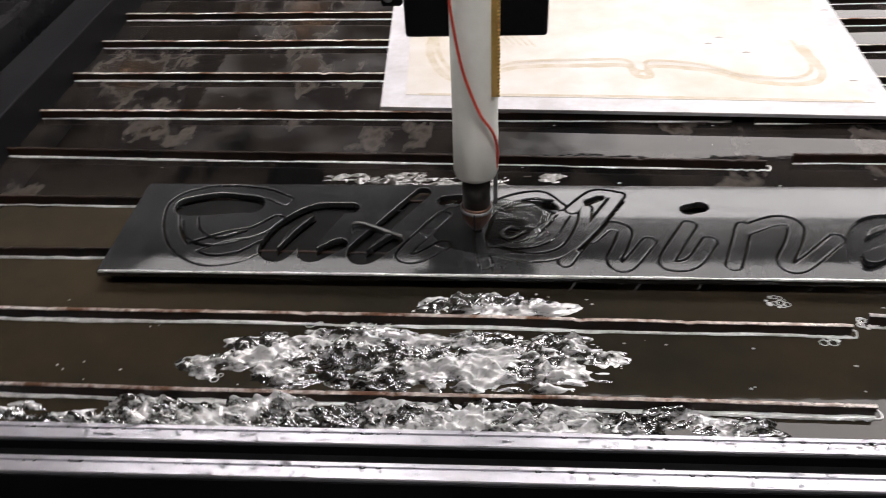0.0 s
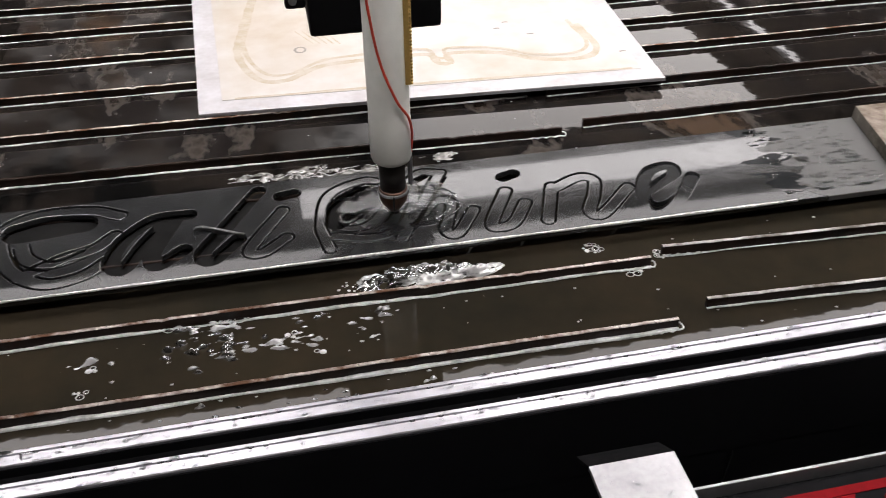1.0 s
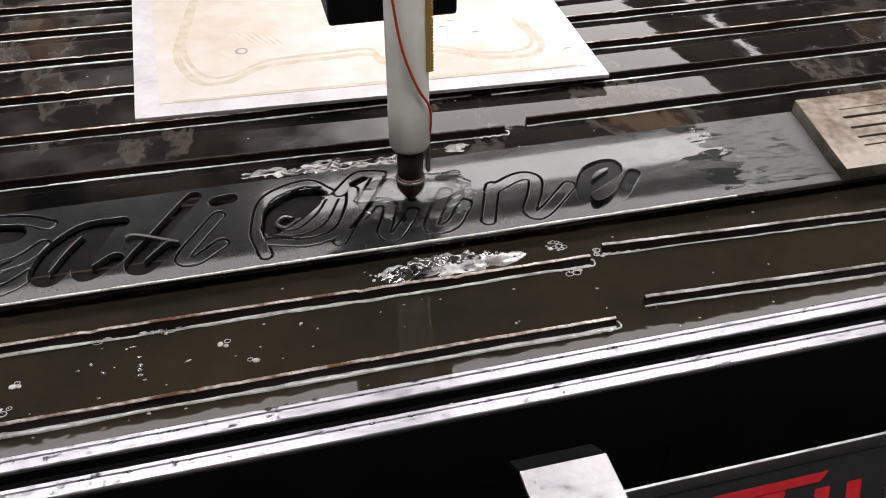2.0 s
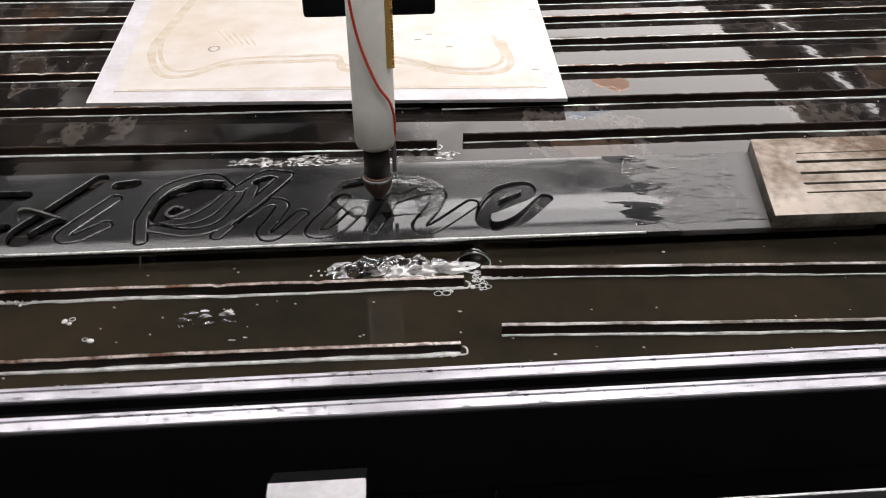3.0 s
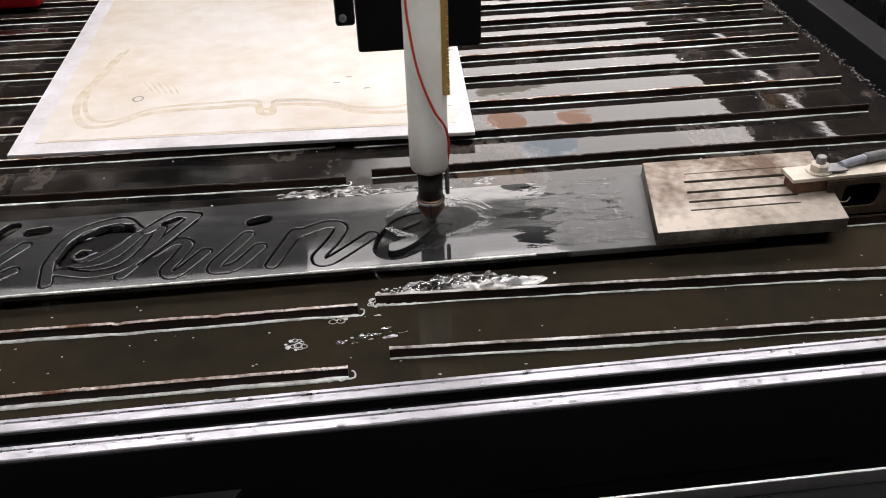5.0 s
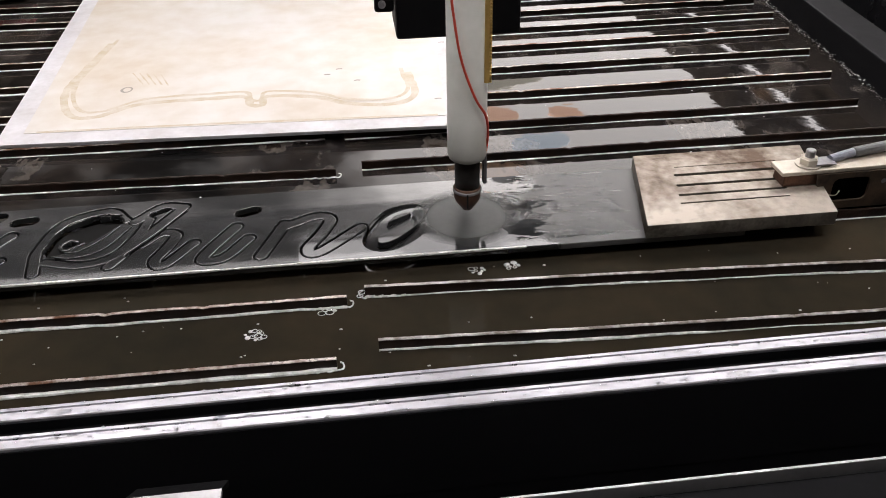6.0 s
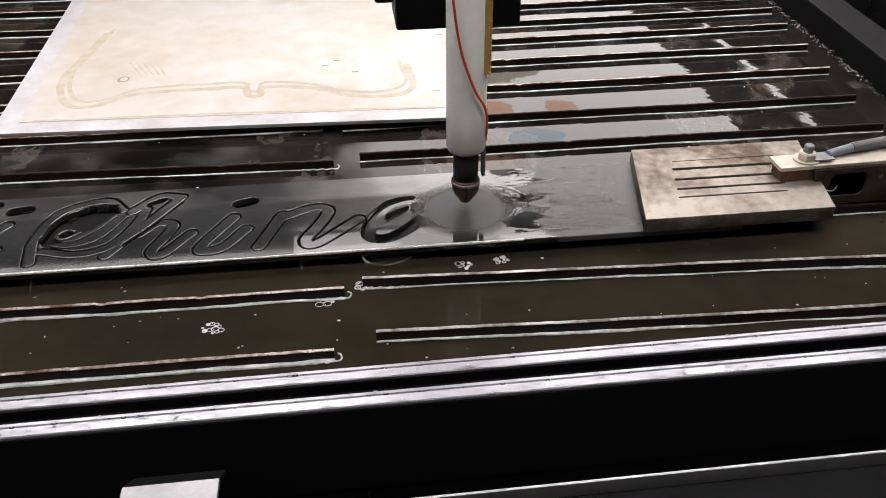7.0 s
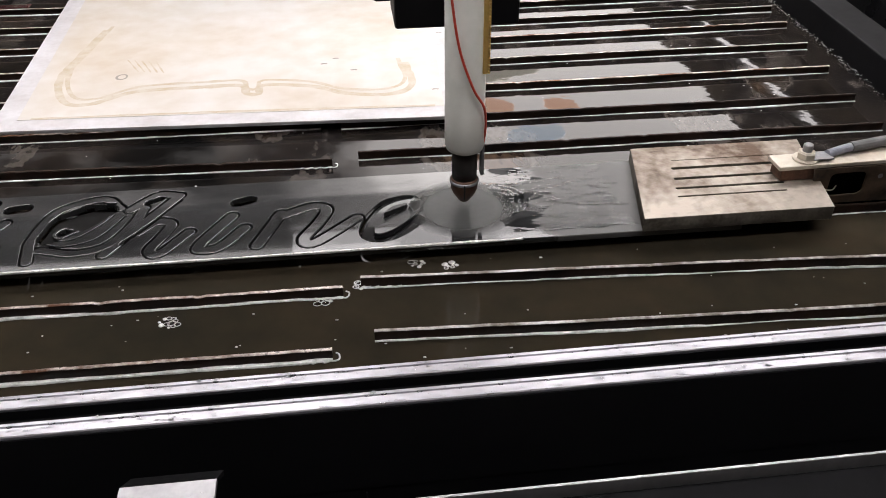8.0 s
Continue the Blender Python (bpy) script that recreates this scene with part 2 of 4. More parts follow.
M_PANEL = material("dark_grey_panel", (0.006, 0.006, 0.0065), 0.5, color2=(0.010, 0.010, 0.011), scale=30, rough2=0.65, specular=0.04)
M_RED = material("red_vinyl", (0.27, 0.006, 0.010), 0.55, color2=(0.18, 0.005, 0.008), scale=30, specular=0.06)
M_ZINC = material("zinc_plated_steel", (0.36, 0.36, 0.37), 0.32, metal=0.75, color2=(0.26, 0.26, 0.27), scale=40, rough2=0.5)
M_BARREL = material("white_torch_plastic", (0.66, 0.665, 0.62), 0.38, color2=(0.56, 0.57, 0.525), scale=16, rough2=0.5)
M_DARK = material("dark_torch_plastic", (0.020, 0.019, 0.018), 0.35, color2=(0.035, 0.03, 0.028), scale=60)
M_COPPER = material("scorched_copper", (0.20, 0.11, 0.075), 0.38, metal=0.8, color2=(0.09, 0.055, 0.045), scale=70, rough2=0.55)
M_BRASS = material("brass", (0.80, 0.56, 0.19), 0.28, metal=0.55, color2=(0.62, 0.39, 0.10), scale=50, rough2=0.4)
M_WIRE = material("red_wire", (0.66, 0.065, 0.035), 0.4)
M_RUBBER = material("grey_cable_rubber", (0.10, 0.10, 0.105), 0.45, color2=(0.16, 0.16, 0.165), scale=60)
M_BLUE = material("blue_lug_sleeve", (0.15, 0.16, 0.21), 0.3, color2=(0.30, 0.31, 0.35), scale=90)
M_CONCRETE = material("concrete", (0.05, 0.047, 0.044), 0.8, color2=(0.035, 0.032, 0.03), scale=2)
M_WALL = material("dim_wall_paint", (0.13, 0.115, 0.10), 0.8, color2=(0.22, 0.19, 0.16), scale=1.3, detail=4, spread=(0.45, 1.0))
M_CEIL = material("brown_ceiling_board", (0.10, 0.09, 0.08), 0.8, color2=(0.26, 0.225, 0.19), scale=1.6, detail=4, spread=(0.45, 1.0))
M_LAMP = material("lamp_diffuser", (1.0, 0.95, 0.95), 0.5, emit=6.0)
M_LAMP_CLOUDED = material("clouded_lamp_diffuser", (1.0, 0.94, 0.92), 0.5, emit=1.0)
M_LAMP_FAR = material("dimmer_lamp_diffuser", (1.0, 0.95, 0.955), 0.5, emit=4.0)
M_AMBER = material("orange_mirrored_glow", (1.0, 0.62, 0.46), 0.5, emit=3.4)
M_BLUISH = material("pale_blue_mirrored_glow", (0.76, 0.84, 0.95), 0.5, emit=3.6)
M_DIM_GLOW = material("dim_brown_mirrored_glow", (0.9, 0.84, 0.72), 0.5, emit=1.6)
M_TUBE = material("strip_lamp", (1.0, 0.95, 0.95), 0.5, emit=26.0)
M_CHIPS = material("metal_chips", (0.45, 0.44, 0.42), 0.35, metal=0.7)

rusty_back(M_BLOCK, 0.050, 2.4)
clouded_glow(M_LAMP_CLOUDED, 0.46, 0.84, 4.0)
soft_rim(M_DRY, 0.030, 0.0515)


# ---- building helpers ----
def part(name, bm, mat, parent=None, label="", smooth=False):
    """Link a bmesh as one mesh object, under parent if there is one."""
    me = bpy.data.meshes.new(name)
    bm.to_mesh(me)
    bm.free()
    me.materials.append(mat)
    if smooth:
        for p in me.polygons:
            p.use_smooth = True
    ob = new(name, me)
    if parent:
        ob.parent = parent
    if label:
        tagged(ob, label)
    return ob


def thing(name, label, category, at=(0, 0, 0), turn=0.0, group="", kind=""):
    ob = new(name)
    ob.matrix_basis = pose(*at, 0, 0, turn)
    return tagged(ob, label, category, group, kind)


def box(x0, x1, y0, y1, z0, z1, bevel=0.0, bm=None):
    bm = bm or bmesh.new()
    made = bmesh.ops.create_cube(bm, size=1.0, matrix=Matrix.LocRotScale(((x0 + x1) / 2, (y0 + y1) / 2, (z0 + z1) / 2), None, (x1 - x0, y1 - y0, z1 - z0)))
    if bevel:
        edges = {e for v in made["verts"] for e in v.link_edges}
        bmesh.ops.bevel(bm, geom=list(edges), offset=bevel, segments=2, profile=0.5, affect="EDGES")
    return bm


def lathe(profile, segments=40, bm=None, at=(0, 0)):
    """A turned solid about the z axis from (radius, height) pairs."""
    bm = bm or bmesh.new()
    rings = [[bm.verts.new((at[0] + r * math.cos(2 * math.pi * k / segments), at[1] + r * math.sin(2 * math.pi * k / segments), z)) for k in range(segments)] for r, z in profile]
    for a, b in zip(rings, rings[1:]):
        for k in range(segments):
            bm.faces.new((a[k], a[(k + 1) % segments], b[(k + 1) % segments], b[k]))
    bm.faces.new(rings[0][::-1])
    bm.faces.new(rings[-1])
    return bm


def smooth_line(points, step=0.002):
    """Points along a Catmull-Rom curve."""
    p = [Vector(q) for q in points]
    p = [2 * p[0] - p[1]] + p + [2 * p[-1] - p[-2]]
    out = []
    for a, b, c, d in zip(p, p[1:], p[2:], p[3:]):
        n = max(2, int((c - b).length / step))
        for k in range(n):
            s = k / n
            out.append(0.5 * (2 * b + (c - a) * s + (2 * a - 5 * b + 4 * c - d) * s * s + (3 * b - a - 3 * c + d) * s ** 3))
    return out + [p[-2]]


def tube(points, radius, segments=10, bm=None, step=0.004):
    bm = bm or bmesh.new()
    line = smooth_line(points, step)
    rings = []
    for k, p in enumerate(line):
        way = (line[min(k + 1, len(line) - 1)] - line[max(k - 1, 0)]).normalized()
        side = way.cross(Vector((0.31, 0.2, 0.93))).normalized()
        up = side.cross(way)
        rings.append([bm.verts.new(p + radius * (math.cos(2 * math.pi * j / segments) * side + math.sin(2 * math.pi * j / segments) * up)) for j in range(segments)])
    for a, b in zip(rings, rings[1:]):
        for j in range(segments):
            bm.faces.new((a[j], a[(j + 1) % segments], b[(j + 1) % segments], b[j]))
    bm.faces.new(rings[0][::-1])
    bm.faces.new(rings[-1])
    return bm


# ---- the room ----
def room():
    x0, x1, y0, y1, z1 = -3.0, 3.4, -3.0, 6.5, 2.55
    tagged(part("floor", box(x0, x1, y0, y1, -0.1, 0, 0), M_CONCRETE), "grey concrete workshop floor", "floor", kind="structure")
    tagged(part("ceiling", box(x0, x1, y0, y1, z1, z1 + 0.1), M_CEIL), "dim brown boarded workshop ceiling", "ceiling", kind="structure")
    for name, b in (("wall_north", (x0, x1, y1, y1 + 0.15, 0, z1)), ("wall_south", (x0, x1, y0 - 0.15, y0, 0, z1)),
                    ("wall_east", (x1, x1 + 0.15, y0 - 0.15, y1 + 0.15, 0, z1)), ("wall_west", (x0 - 0.15, x0, y0 - 0.15, y1 + 0.15, 0, z1))):
        tagged(part(name, box(*b), M_WALL), "dim painted workshop wall", "wall", kind="structure")
    for lx0, lx1, ly0, ly1, glow in ((-1.45, 2.18, 0.85, 1.50, M_LAMP), (-0.3, 2.18, 2.50, 2.68, M_LAMP_FAR), (-1.9, 2.18, 3.03, 6.2, M_LAMP_CLOUDED)):
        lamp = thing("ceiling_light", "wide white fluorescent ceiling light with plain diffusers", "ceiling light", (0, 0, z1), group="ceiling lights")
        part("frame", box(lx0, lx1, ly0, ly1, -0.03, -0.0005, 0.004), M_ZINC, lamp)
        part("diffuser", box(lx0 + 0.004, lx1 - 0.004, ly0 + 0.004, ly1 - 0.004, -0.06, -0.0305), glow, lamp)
        if glow is M_LAMP_CLOUDED:
            # unseen coloured glows, added only for the spots they mirror in the water
            for cx, cy, w, d, tint, words in ((0.84, 3.93, 0.11, 0.15, M_AMBER, "orange glowing patch added to be mirrored in the water"), (1.25, 3.90, 0.10, 0.14, M_AMBER, "orange glowing patch added to be mirrored in the water"), (1.02, 3.55, 0.17, 0.10, M_BLUISH, "pale blue glowing patch added to be mirrored in the water"), (0.98, 4.42, 0.26, 0.09, M_DIM_GLOW, "dim brown glowing patch added to be mirrored in the water")):
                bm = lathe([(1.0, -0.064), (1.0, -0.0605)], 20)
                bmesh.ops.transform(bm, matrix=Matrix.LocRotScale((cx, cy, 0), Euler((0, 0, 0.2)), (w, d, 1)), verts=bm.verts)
                part("glow_patch", bm, tint, lamp, words)
    far = thing("strip_light", "white fluorescent strip light on the ceiling", "ceiling light", (2.62, 4.6, z1), group="strip lights")
    part("housing", box(-0.06, 0.06, -1.25, 1.25, -0.05, -0.0005, 0.004), M_ZINC, far)
    part("diffuser", box(-0.013, 0.013, -1.2, 1.2, -0.065, -0.0505, 0.004), M_LAMP_FAR, far)
    for y in (-0.40, 0.75):
        strip = thing("strip_light", "white fluorescent strip light on the ceiling", "ceiling light", (0.1, y, z1), group="strip lights")
        part("housing", box(-1.3, 1.3, -0.11, 0.11, -0.05, -0.0005, 0.004), M_ZINC, strip)
        for d in (-0.06, 0.06):
            part("tube", tube([(-1.27, d, -0.075), (0, d, -0.075), (1.27, d, -0.075)], 0.019, 12, step=0.3), M_TUBE, strip)


room()


# ---- the water table ----
def land_profile(y):
    """The section of one bright land of the slotted rail, 13 mm wide, with a fine groove along it."""
    return [(y, 0.8178), (y, 0.8198), (y + 0.0008, 0.8205), (y + 0.0074, 0.8205), (y + 0.0078, 0.8192), (y + 0.0088, 0.8192), (y + 0.0092, 0.8205), (y + 0.0116, 0.8205), (y + 0.0124, 0.8198), (y + 0.0126, 0.8178)]


def strip_along_x(profile, x0, x1, steps=1, jitter=0.0):
    bm = bmesh.new()
    rings = []
    for k in range(steps + 1):
        x = x0 + (x1 - x0) * k / steps
        rings.append([bm.verts.new((x, y, z + random.uniform(-jitter, jitter))) for y, z in profile])
    for a, b in zip(rings, rings[1:]):
        for j in range(len(profile)):
            q = (j + 1) % len(profile)
            bm.faces.new((a[j], a[q], b[q], b[j]))
    bm.faces.new(rings[0][::-1])
    bm.faces.new(rings[-1])
    bmesh.ops.recalc_face_normals(bm, faces=bm.faces)
    return bm


X0, X1, Y1 = -0.74, 0.630, 1.25
SKEW = pose(X1, 0, 0, 0, 0, -4.0) @ pose(-X1, 0, 0)


def water_table():
    table = thing("water_table", "black steel plasma cutting water table with an aluminium front rail", "cutting table")
    for y in (-0.0805, -0.0555):
        part("rail_land", strip_along_x(land_profile(y), X0 - 0.05, X1 + 0.05), M_RAIL, table, "wet bright aluminium land of the slotted rail")
    slotted = [(-0.0815, 0.7395), (-0.0815, 0.8176), (-0.0676, 0.8176), (-0.0676, 0.8100), (-0.0560, 0.8100), (-0.0560, 0.8176), (-0.0422, 0.8176), (-0.0420, 0.7395)]
    part("rail_body", strip_along_x(slotted, X0 - 0.05, X1 + 0.05), M_BLACK, table, "black body of the slotted rail")
    part("tank_front", box(X0 - 0.05, X1 + 0.05, -0.081, -0.043, 0.45, 0.739), M_BLACK, table)
    part("seam", box(0.0180, 0.0192, -0.0822, -0.0811, 0.46, 0.735), M_GLOSS, table, "faint seam in the tank front")
    part("tank_bottom", box(X0, X1, -0.0415, Y1, 0.55, 0.56), M_BLACK, table)
    part("tank_back", box(X0 - 0.05, X1 + 0.05, Y1, Y1 + 0.04, 0.55, 0.83), M_BLACK, table)
    for name, a, b, s in (("tank_side", X1, X1 + 0.05, 1), ("tank_side", X0 - 0.05, X0, -1)):
        side = part(name, box(a, b, -0.0415, Y1 - 0.001, 0.55, 0.83, 0.002), M_BLACK, table)
        side.matrix_basis = pose(0, 0, 0) if s < 0 else SKEW
    ledge = part("slat_ledge", box(0.598, X1 - 0.0005, -0.0415, Y1 - 0.001, 0.74, 0.7845, 0.001), M_SLAT, table, "rusty ledge under the slat ends")
    ledge.matrix_basis = SKEW
    part("slat_ledge", box(X0 + 0.0005, X0 + 0.03, -0.0415, Y1 - 0.001, 0.74, 0.7845, 0.001), M_SLAT, table, "rusty ledge under the slat ends")
    rail = part("side_rail", box(X1 + 0.075, X1 + 0.17, -0.10, Y1 + 0.2, 0.74, 0.865, 0.006), M_GLOSS, table, "glossy black side rail of the gantry")
    rail.matrix_basis = SKEW
    part("side_rail", box(X0 - 0.19, X0 - 0.06, -0.10, Y1 + 0.2, 0.74, 0.865, 0.006), M_GLOSS, table, "glossy black side rail of the gantry")
    for x in (-0.6, 0.5):
        for y in (0.0, 1.15):
            part("leg", box(x, x + 0.06, y, y + 0.06, 0, 0.5495, 0.003), M_BLACK, table)


water_table()


def water():
    bm = bmesh.new()
    bmesh.ops.create_grid(bm, x_segments=2, y_segments=2, size=0.5, matrix=Matrix.LocRotScale(((X0 + X1 + 0.05) / 2, (Y1 - 0.0415) / 2, WATER), None, (X1 - X0 + 0.05, Y1 + 0.0415, 1)))
    tagged(part("water", bm, M_WATER), "still murky brown water in the table", "water", kind="structure")


water()


def slat(a, b, y_a, y_b, seed, worn=True, rusty=False, loop=0):
    """A thin steel slat on edge, with a nicked top and a white bead painting the water's glint along its face."""
    rng = random.Random(seed)
    length = math.hypot(b - a, y_b - y_a)
    ob = thing("slat", "thin rusty steel support slat on edge in the water", "slat", (a, y_a, 0), math.degrees(math.atan2(y_b - y_a, b - a)), "slats of the cutting table")
    bm = bmesh.new()
    n = max(6, int(length / 0.006))
    nick = [rng.uniform(0.0, 0.0005) if rng.random() > 0.025 else rng.uniform(0.0007, 0.0017) for _ in range(n + 1)]
    sway = [0.0007 * math.sin(k * 0.07 + seed) + 0.0001 * math.sin(k * 0.37 + seed) for k in range(n + 1)]
    rings = []
    for k in range(n + 1):
        x, z, s = length * k / n, H - nick[k], sway[k]
        rings.append([bm.verts.new(q) for q in ((x, s - 0.0015, 0.70), (x, s - 0.0015, z - 0.0007), (x, s - 0.0009, z), (x, s + 0.0009, z), (x, s + 0.0015, z - 0.0007), (x, s + 0.0015, 0.70))])
    for p, q in zip(rings, rings[1:]):
        for j in range(5):
            bm.faces.new((p[j], q[j], q[j + 1], p[j + 1]))
    bm.faces.new(rings[0])
    bm.faces.new(rings[-1][::-1])
    part("blade", bm, M_SLAT, ob)
    bm = bmesh.new()
    rings = []
    for k in range(n + 1):
        x, z, s = length * k / n, H - nick[k] + 0.0001, sway[k]
        r = 0.00155 + 0.0002 * rng.random()
        rings.append([bm.verts.new((x, s - r * math.cos(a), z - 0.0006 + 0.0008 * math.sin(a))) for a in (math.pi * j / 6 for j in range(7))])
    for p, q in zip(rings, rings[1:]):
        for j in range(6):
            bm.faces.new((p[j], q[j], q[j + 1], p[j + 1]))
    if worn:
        part("worn_edge_shine", bm, M_WORN if rusty else M_WORN_SHINE, ob, "worn wet top edge with its shine painted pale", smooth=True)
    else:
        bm.free()
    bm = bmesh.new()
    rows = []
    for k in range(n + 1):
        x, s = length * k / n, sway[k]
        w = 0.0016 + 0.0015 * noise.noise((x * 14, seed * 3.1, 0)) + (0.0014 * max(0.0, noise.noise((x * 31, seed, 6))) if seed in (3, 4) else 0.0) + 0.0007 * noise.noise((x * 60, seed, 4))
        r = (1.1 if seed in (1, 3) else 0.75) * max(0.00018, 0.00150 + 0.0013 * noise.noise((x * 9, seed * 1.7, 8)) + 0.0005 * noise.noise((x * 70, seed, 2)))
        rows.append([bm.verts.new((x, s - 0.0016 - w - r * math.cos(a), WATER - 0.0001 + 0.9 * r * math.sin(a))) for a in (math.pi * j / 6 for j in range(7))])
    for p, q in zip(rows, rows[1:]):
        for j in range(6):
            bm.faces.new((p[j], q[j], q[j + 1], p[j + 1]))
    part("water_rim_glint", bm, M_GLINT, ob, "white bead painted as the glint of water along the slat", smooth=True)
    if loop:
        # a white loop paints the glint of water drawn up round the free end
        e, w = (length, 1) if loop > 0 else (0.0, -1)
        line = [(e - w * (0.034 - 0.0028 * j), -0.0042 - 0.0013 * math.sin(1.9 * j + seed), WATER + 0.0002) for j in range(12)]
        line += [(e + w * 0.0050 * math.sin(t), -0.0048 * math.cos(t) + 0.0006 * math.sin(3 * t + seed), WATER + 0.0002) for t in (0.3 * j for j in range(1, 10))]
        part("water_rim_glint", tube(line, 0.00075, 8, step=0.0012), M_GLINT, ob, "white loop painted as the glint of water round the slat end", smooth=True)
    return ob


def slats():
    left = [(0.008, 0.000), (0.086, 0.075), (0.160, 0.148), (0.235, 0.222), (0.319, 0.292), (0.396, 0.380), (0.482, 0.470), (0.570, 0.556), (0.656, 0.636), (0.740, 0.716), (0.824, 0.796), (0.90, 0.875), (0.98, 0.95), (1.05, 1.03), (1.13, 1.105), (1.20, 1.18)]
    right = [(0.016, -0.008), (0.086, 0.054), (0.150, 0.140), (0.226, 0.216), (0.303, 0.297), (0.376, 0.371), (0.456, 0.453), (0.535, 0.532), (0.604, 0.612), (0.674, 0.677), (0.744, 0.746), (0.815, 0.82), (0.89, 0.90), (0.965, 0.98), (1.04, 1.06), (1.12, 1.14)]
    ends = [(0.000, 0.032), (0.009, 0.024), (0.005, 0.020), (0.003, 0.020), (0.002, 0.029)]
    for k, (p, q) in enumerate(zip(left, right)):
        e = ends[k] if k < len(ends) else (-0.01, 0.012)
        # tops that catch no light go without the painted shine
        slat(X0 - 0.03 * p[0] + 0.004, e[0], p[0], p[1], 2 * k + 1, k not in (2, 3, 4), True, 1 if k < 5 else 0)
        slat(e[1], min(0.655, 0.568 + 0.13 * q[1]), q[0], q[1], 2 * k + 2, k not in (2, 3, 4, 5), k > 5 and k % 2 == 0, -1 if k in (1, 3) else 0)


slats()


def front_frame():
    """The frame beam in front of the tank with its sign and the plate that ties the two."""
    beam = thing("frame_beam", "dark grey front beam with red lettering shapes", "machine frame", (0, -0.155, 0))
    part("body", box(-1.2, 1.2, -0.09, -0.004, 0.72, 0.812, 0.003), M_PANEL, beam)
    part("top_edge", box(-1.2, 1.2, -0.0020, 0.0, 0.70, 0.8185, 0.0004), M_TIE, beam, "bare bright metal edge")
    part("stiffener", box(-1.2, 1.2, -0.0035, 0.0005, 0.45, 0.6995), M_BLACK, beam)
    # red shapes of a maker's mark on the top face
    def slanted(x, y, w, d, lean):
        b = bmesh.new()
        v = [b.verts.new(q) for q in ((x, y, 0.8121), (x + w, y, 0.8121), (x + w + lean, y + d, 0.8121), (x + lean, y + d, 0.8121))]
        f = b.faces.new(v)
        r = bmesh.ops.extrude_face_region(b, geom=[f])
        bmesh.ops.translate(b, vec=(0, 0, 0.0006), verts=[q for q in r["geom"] if isinstance(q, bmesh.types.BMVert)])
        bmesh.ops.recalc_face_normals(b, faces=b.faces)
        return b
    part("mark", slanted(-0.022, -0.020, 0.078, 0.006, 0.010), M_RED, beam, "red slanted bar of a maker's mark")
    part("mark", slanted(-0.012, -0.050, 0.020, 0.0295, 0.024), M_RED, beam, "red slanted bar of a maker's mark")
    for x in (0.028, 0.050, 0.078):
        part("mark", slanted(x, -0.050, 0.010, 0.026, 0.022), M_RED, beam, "red slanted bar of a maker's mark")
    part("screw", lathe([(0.004, 0.8122), (0.004, 0.8135), (0.003, 0.815)], 16, at=(0.169, -0.016)), M_ZINC, beam, "small zinc screw head")
    tie = thing("tie_plate", "flat zinc-plated steel tie plate, wet and spotted", "bracket", (-0.094, 0, 0))
    bm = box(-0.0277, 0.0277, -0.1675, -0.1305, 0.8190, 0.8225)
    corners = [e for e in bm.edges if abs(e.verts[0].co.z - e.verts[1].co.z) > 0.002 and e.verts[0].co.y < -0.15]
    bmesh.ops.bevel(bm, geom=corners, offset=0.005, segments=4, profile=0.5, affect="EDGES")
    part("plate", bm, M_TIE, tie)
    # shade on the back of the tie plate, built as a dark slope
    bm = bmesh.new()
    v = [bm.verts.new(q) for q in ((-0.0277, -0.1303, 0.8222), (0.0277, -0.1303, 0.8222), (0.0277, -0.112, 0.808), (-0.0277, -0.112, 0.808), (-0.0277, -0.1303, 0.8190), (0.0277, -0.1303, 0.8190), (0.0277, -0.114, 0.805), (-0.0277, -0.114, 0.805))]
    for q in ((0, 1, 2, 3), (7, 6, 5, 4), (0, 4, 5, 1), (1, 5, 6, 2), (2, 6, 7, 3), (3, 7, 4, 0)):
        bm.faces.new([v[k] for k in q])
    part("shade_slope", bm, M_PANEL, tie, "dark slope added as the shade on the back of the plate")


front_frame()

# ---- things on the slats ----
PLATE_AT, PLATE_TURN = (-0.566, 0.1205, H), -0.5


def field_of(strokes, r, shape, cell):
    """Distance from the edge of a set of rounded strokes, negative inside."""
    out = np.full(shape, 1.0, np.float32)
    vv, uu = np.mgrid[0:shape[0], 0:shape[1]].astype(np.float32) * cell
    for s in strokes:
        pts = smooth_line([(u / 1000, v / 1000, 0) for u, v in s], 0.0015) if len(s) > 1 else [Vector((s[0][0] / 1000, s[0][1] / 1000, 0))]
        lo = [max(0, int((min(p[k] for p in pts) - 0.02) / cell)) for k in (0, 1)]
        hi = [int((max(p[k] for p in pts) + 0.02) / cell) + 1 for k in (0, 1)]
        w = (slice(lo[1], hi[1]), slice(lo[0], hi[0]))
        for p in pts:
            np.minimum(out[w], np.hypot(uu[w] - p.x, vv[w] - p.y) - r, out=out[w])
    return out


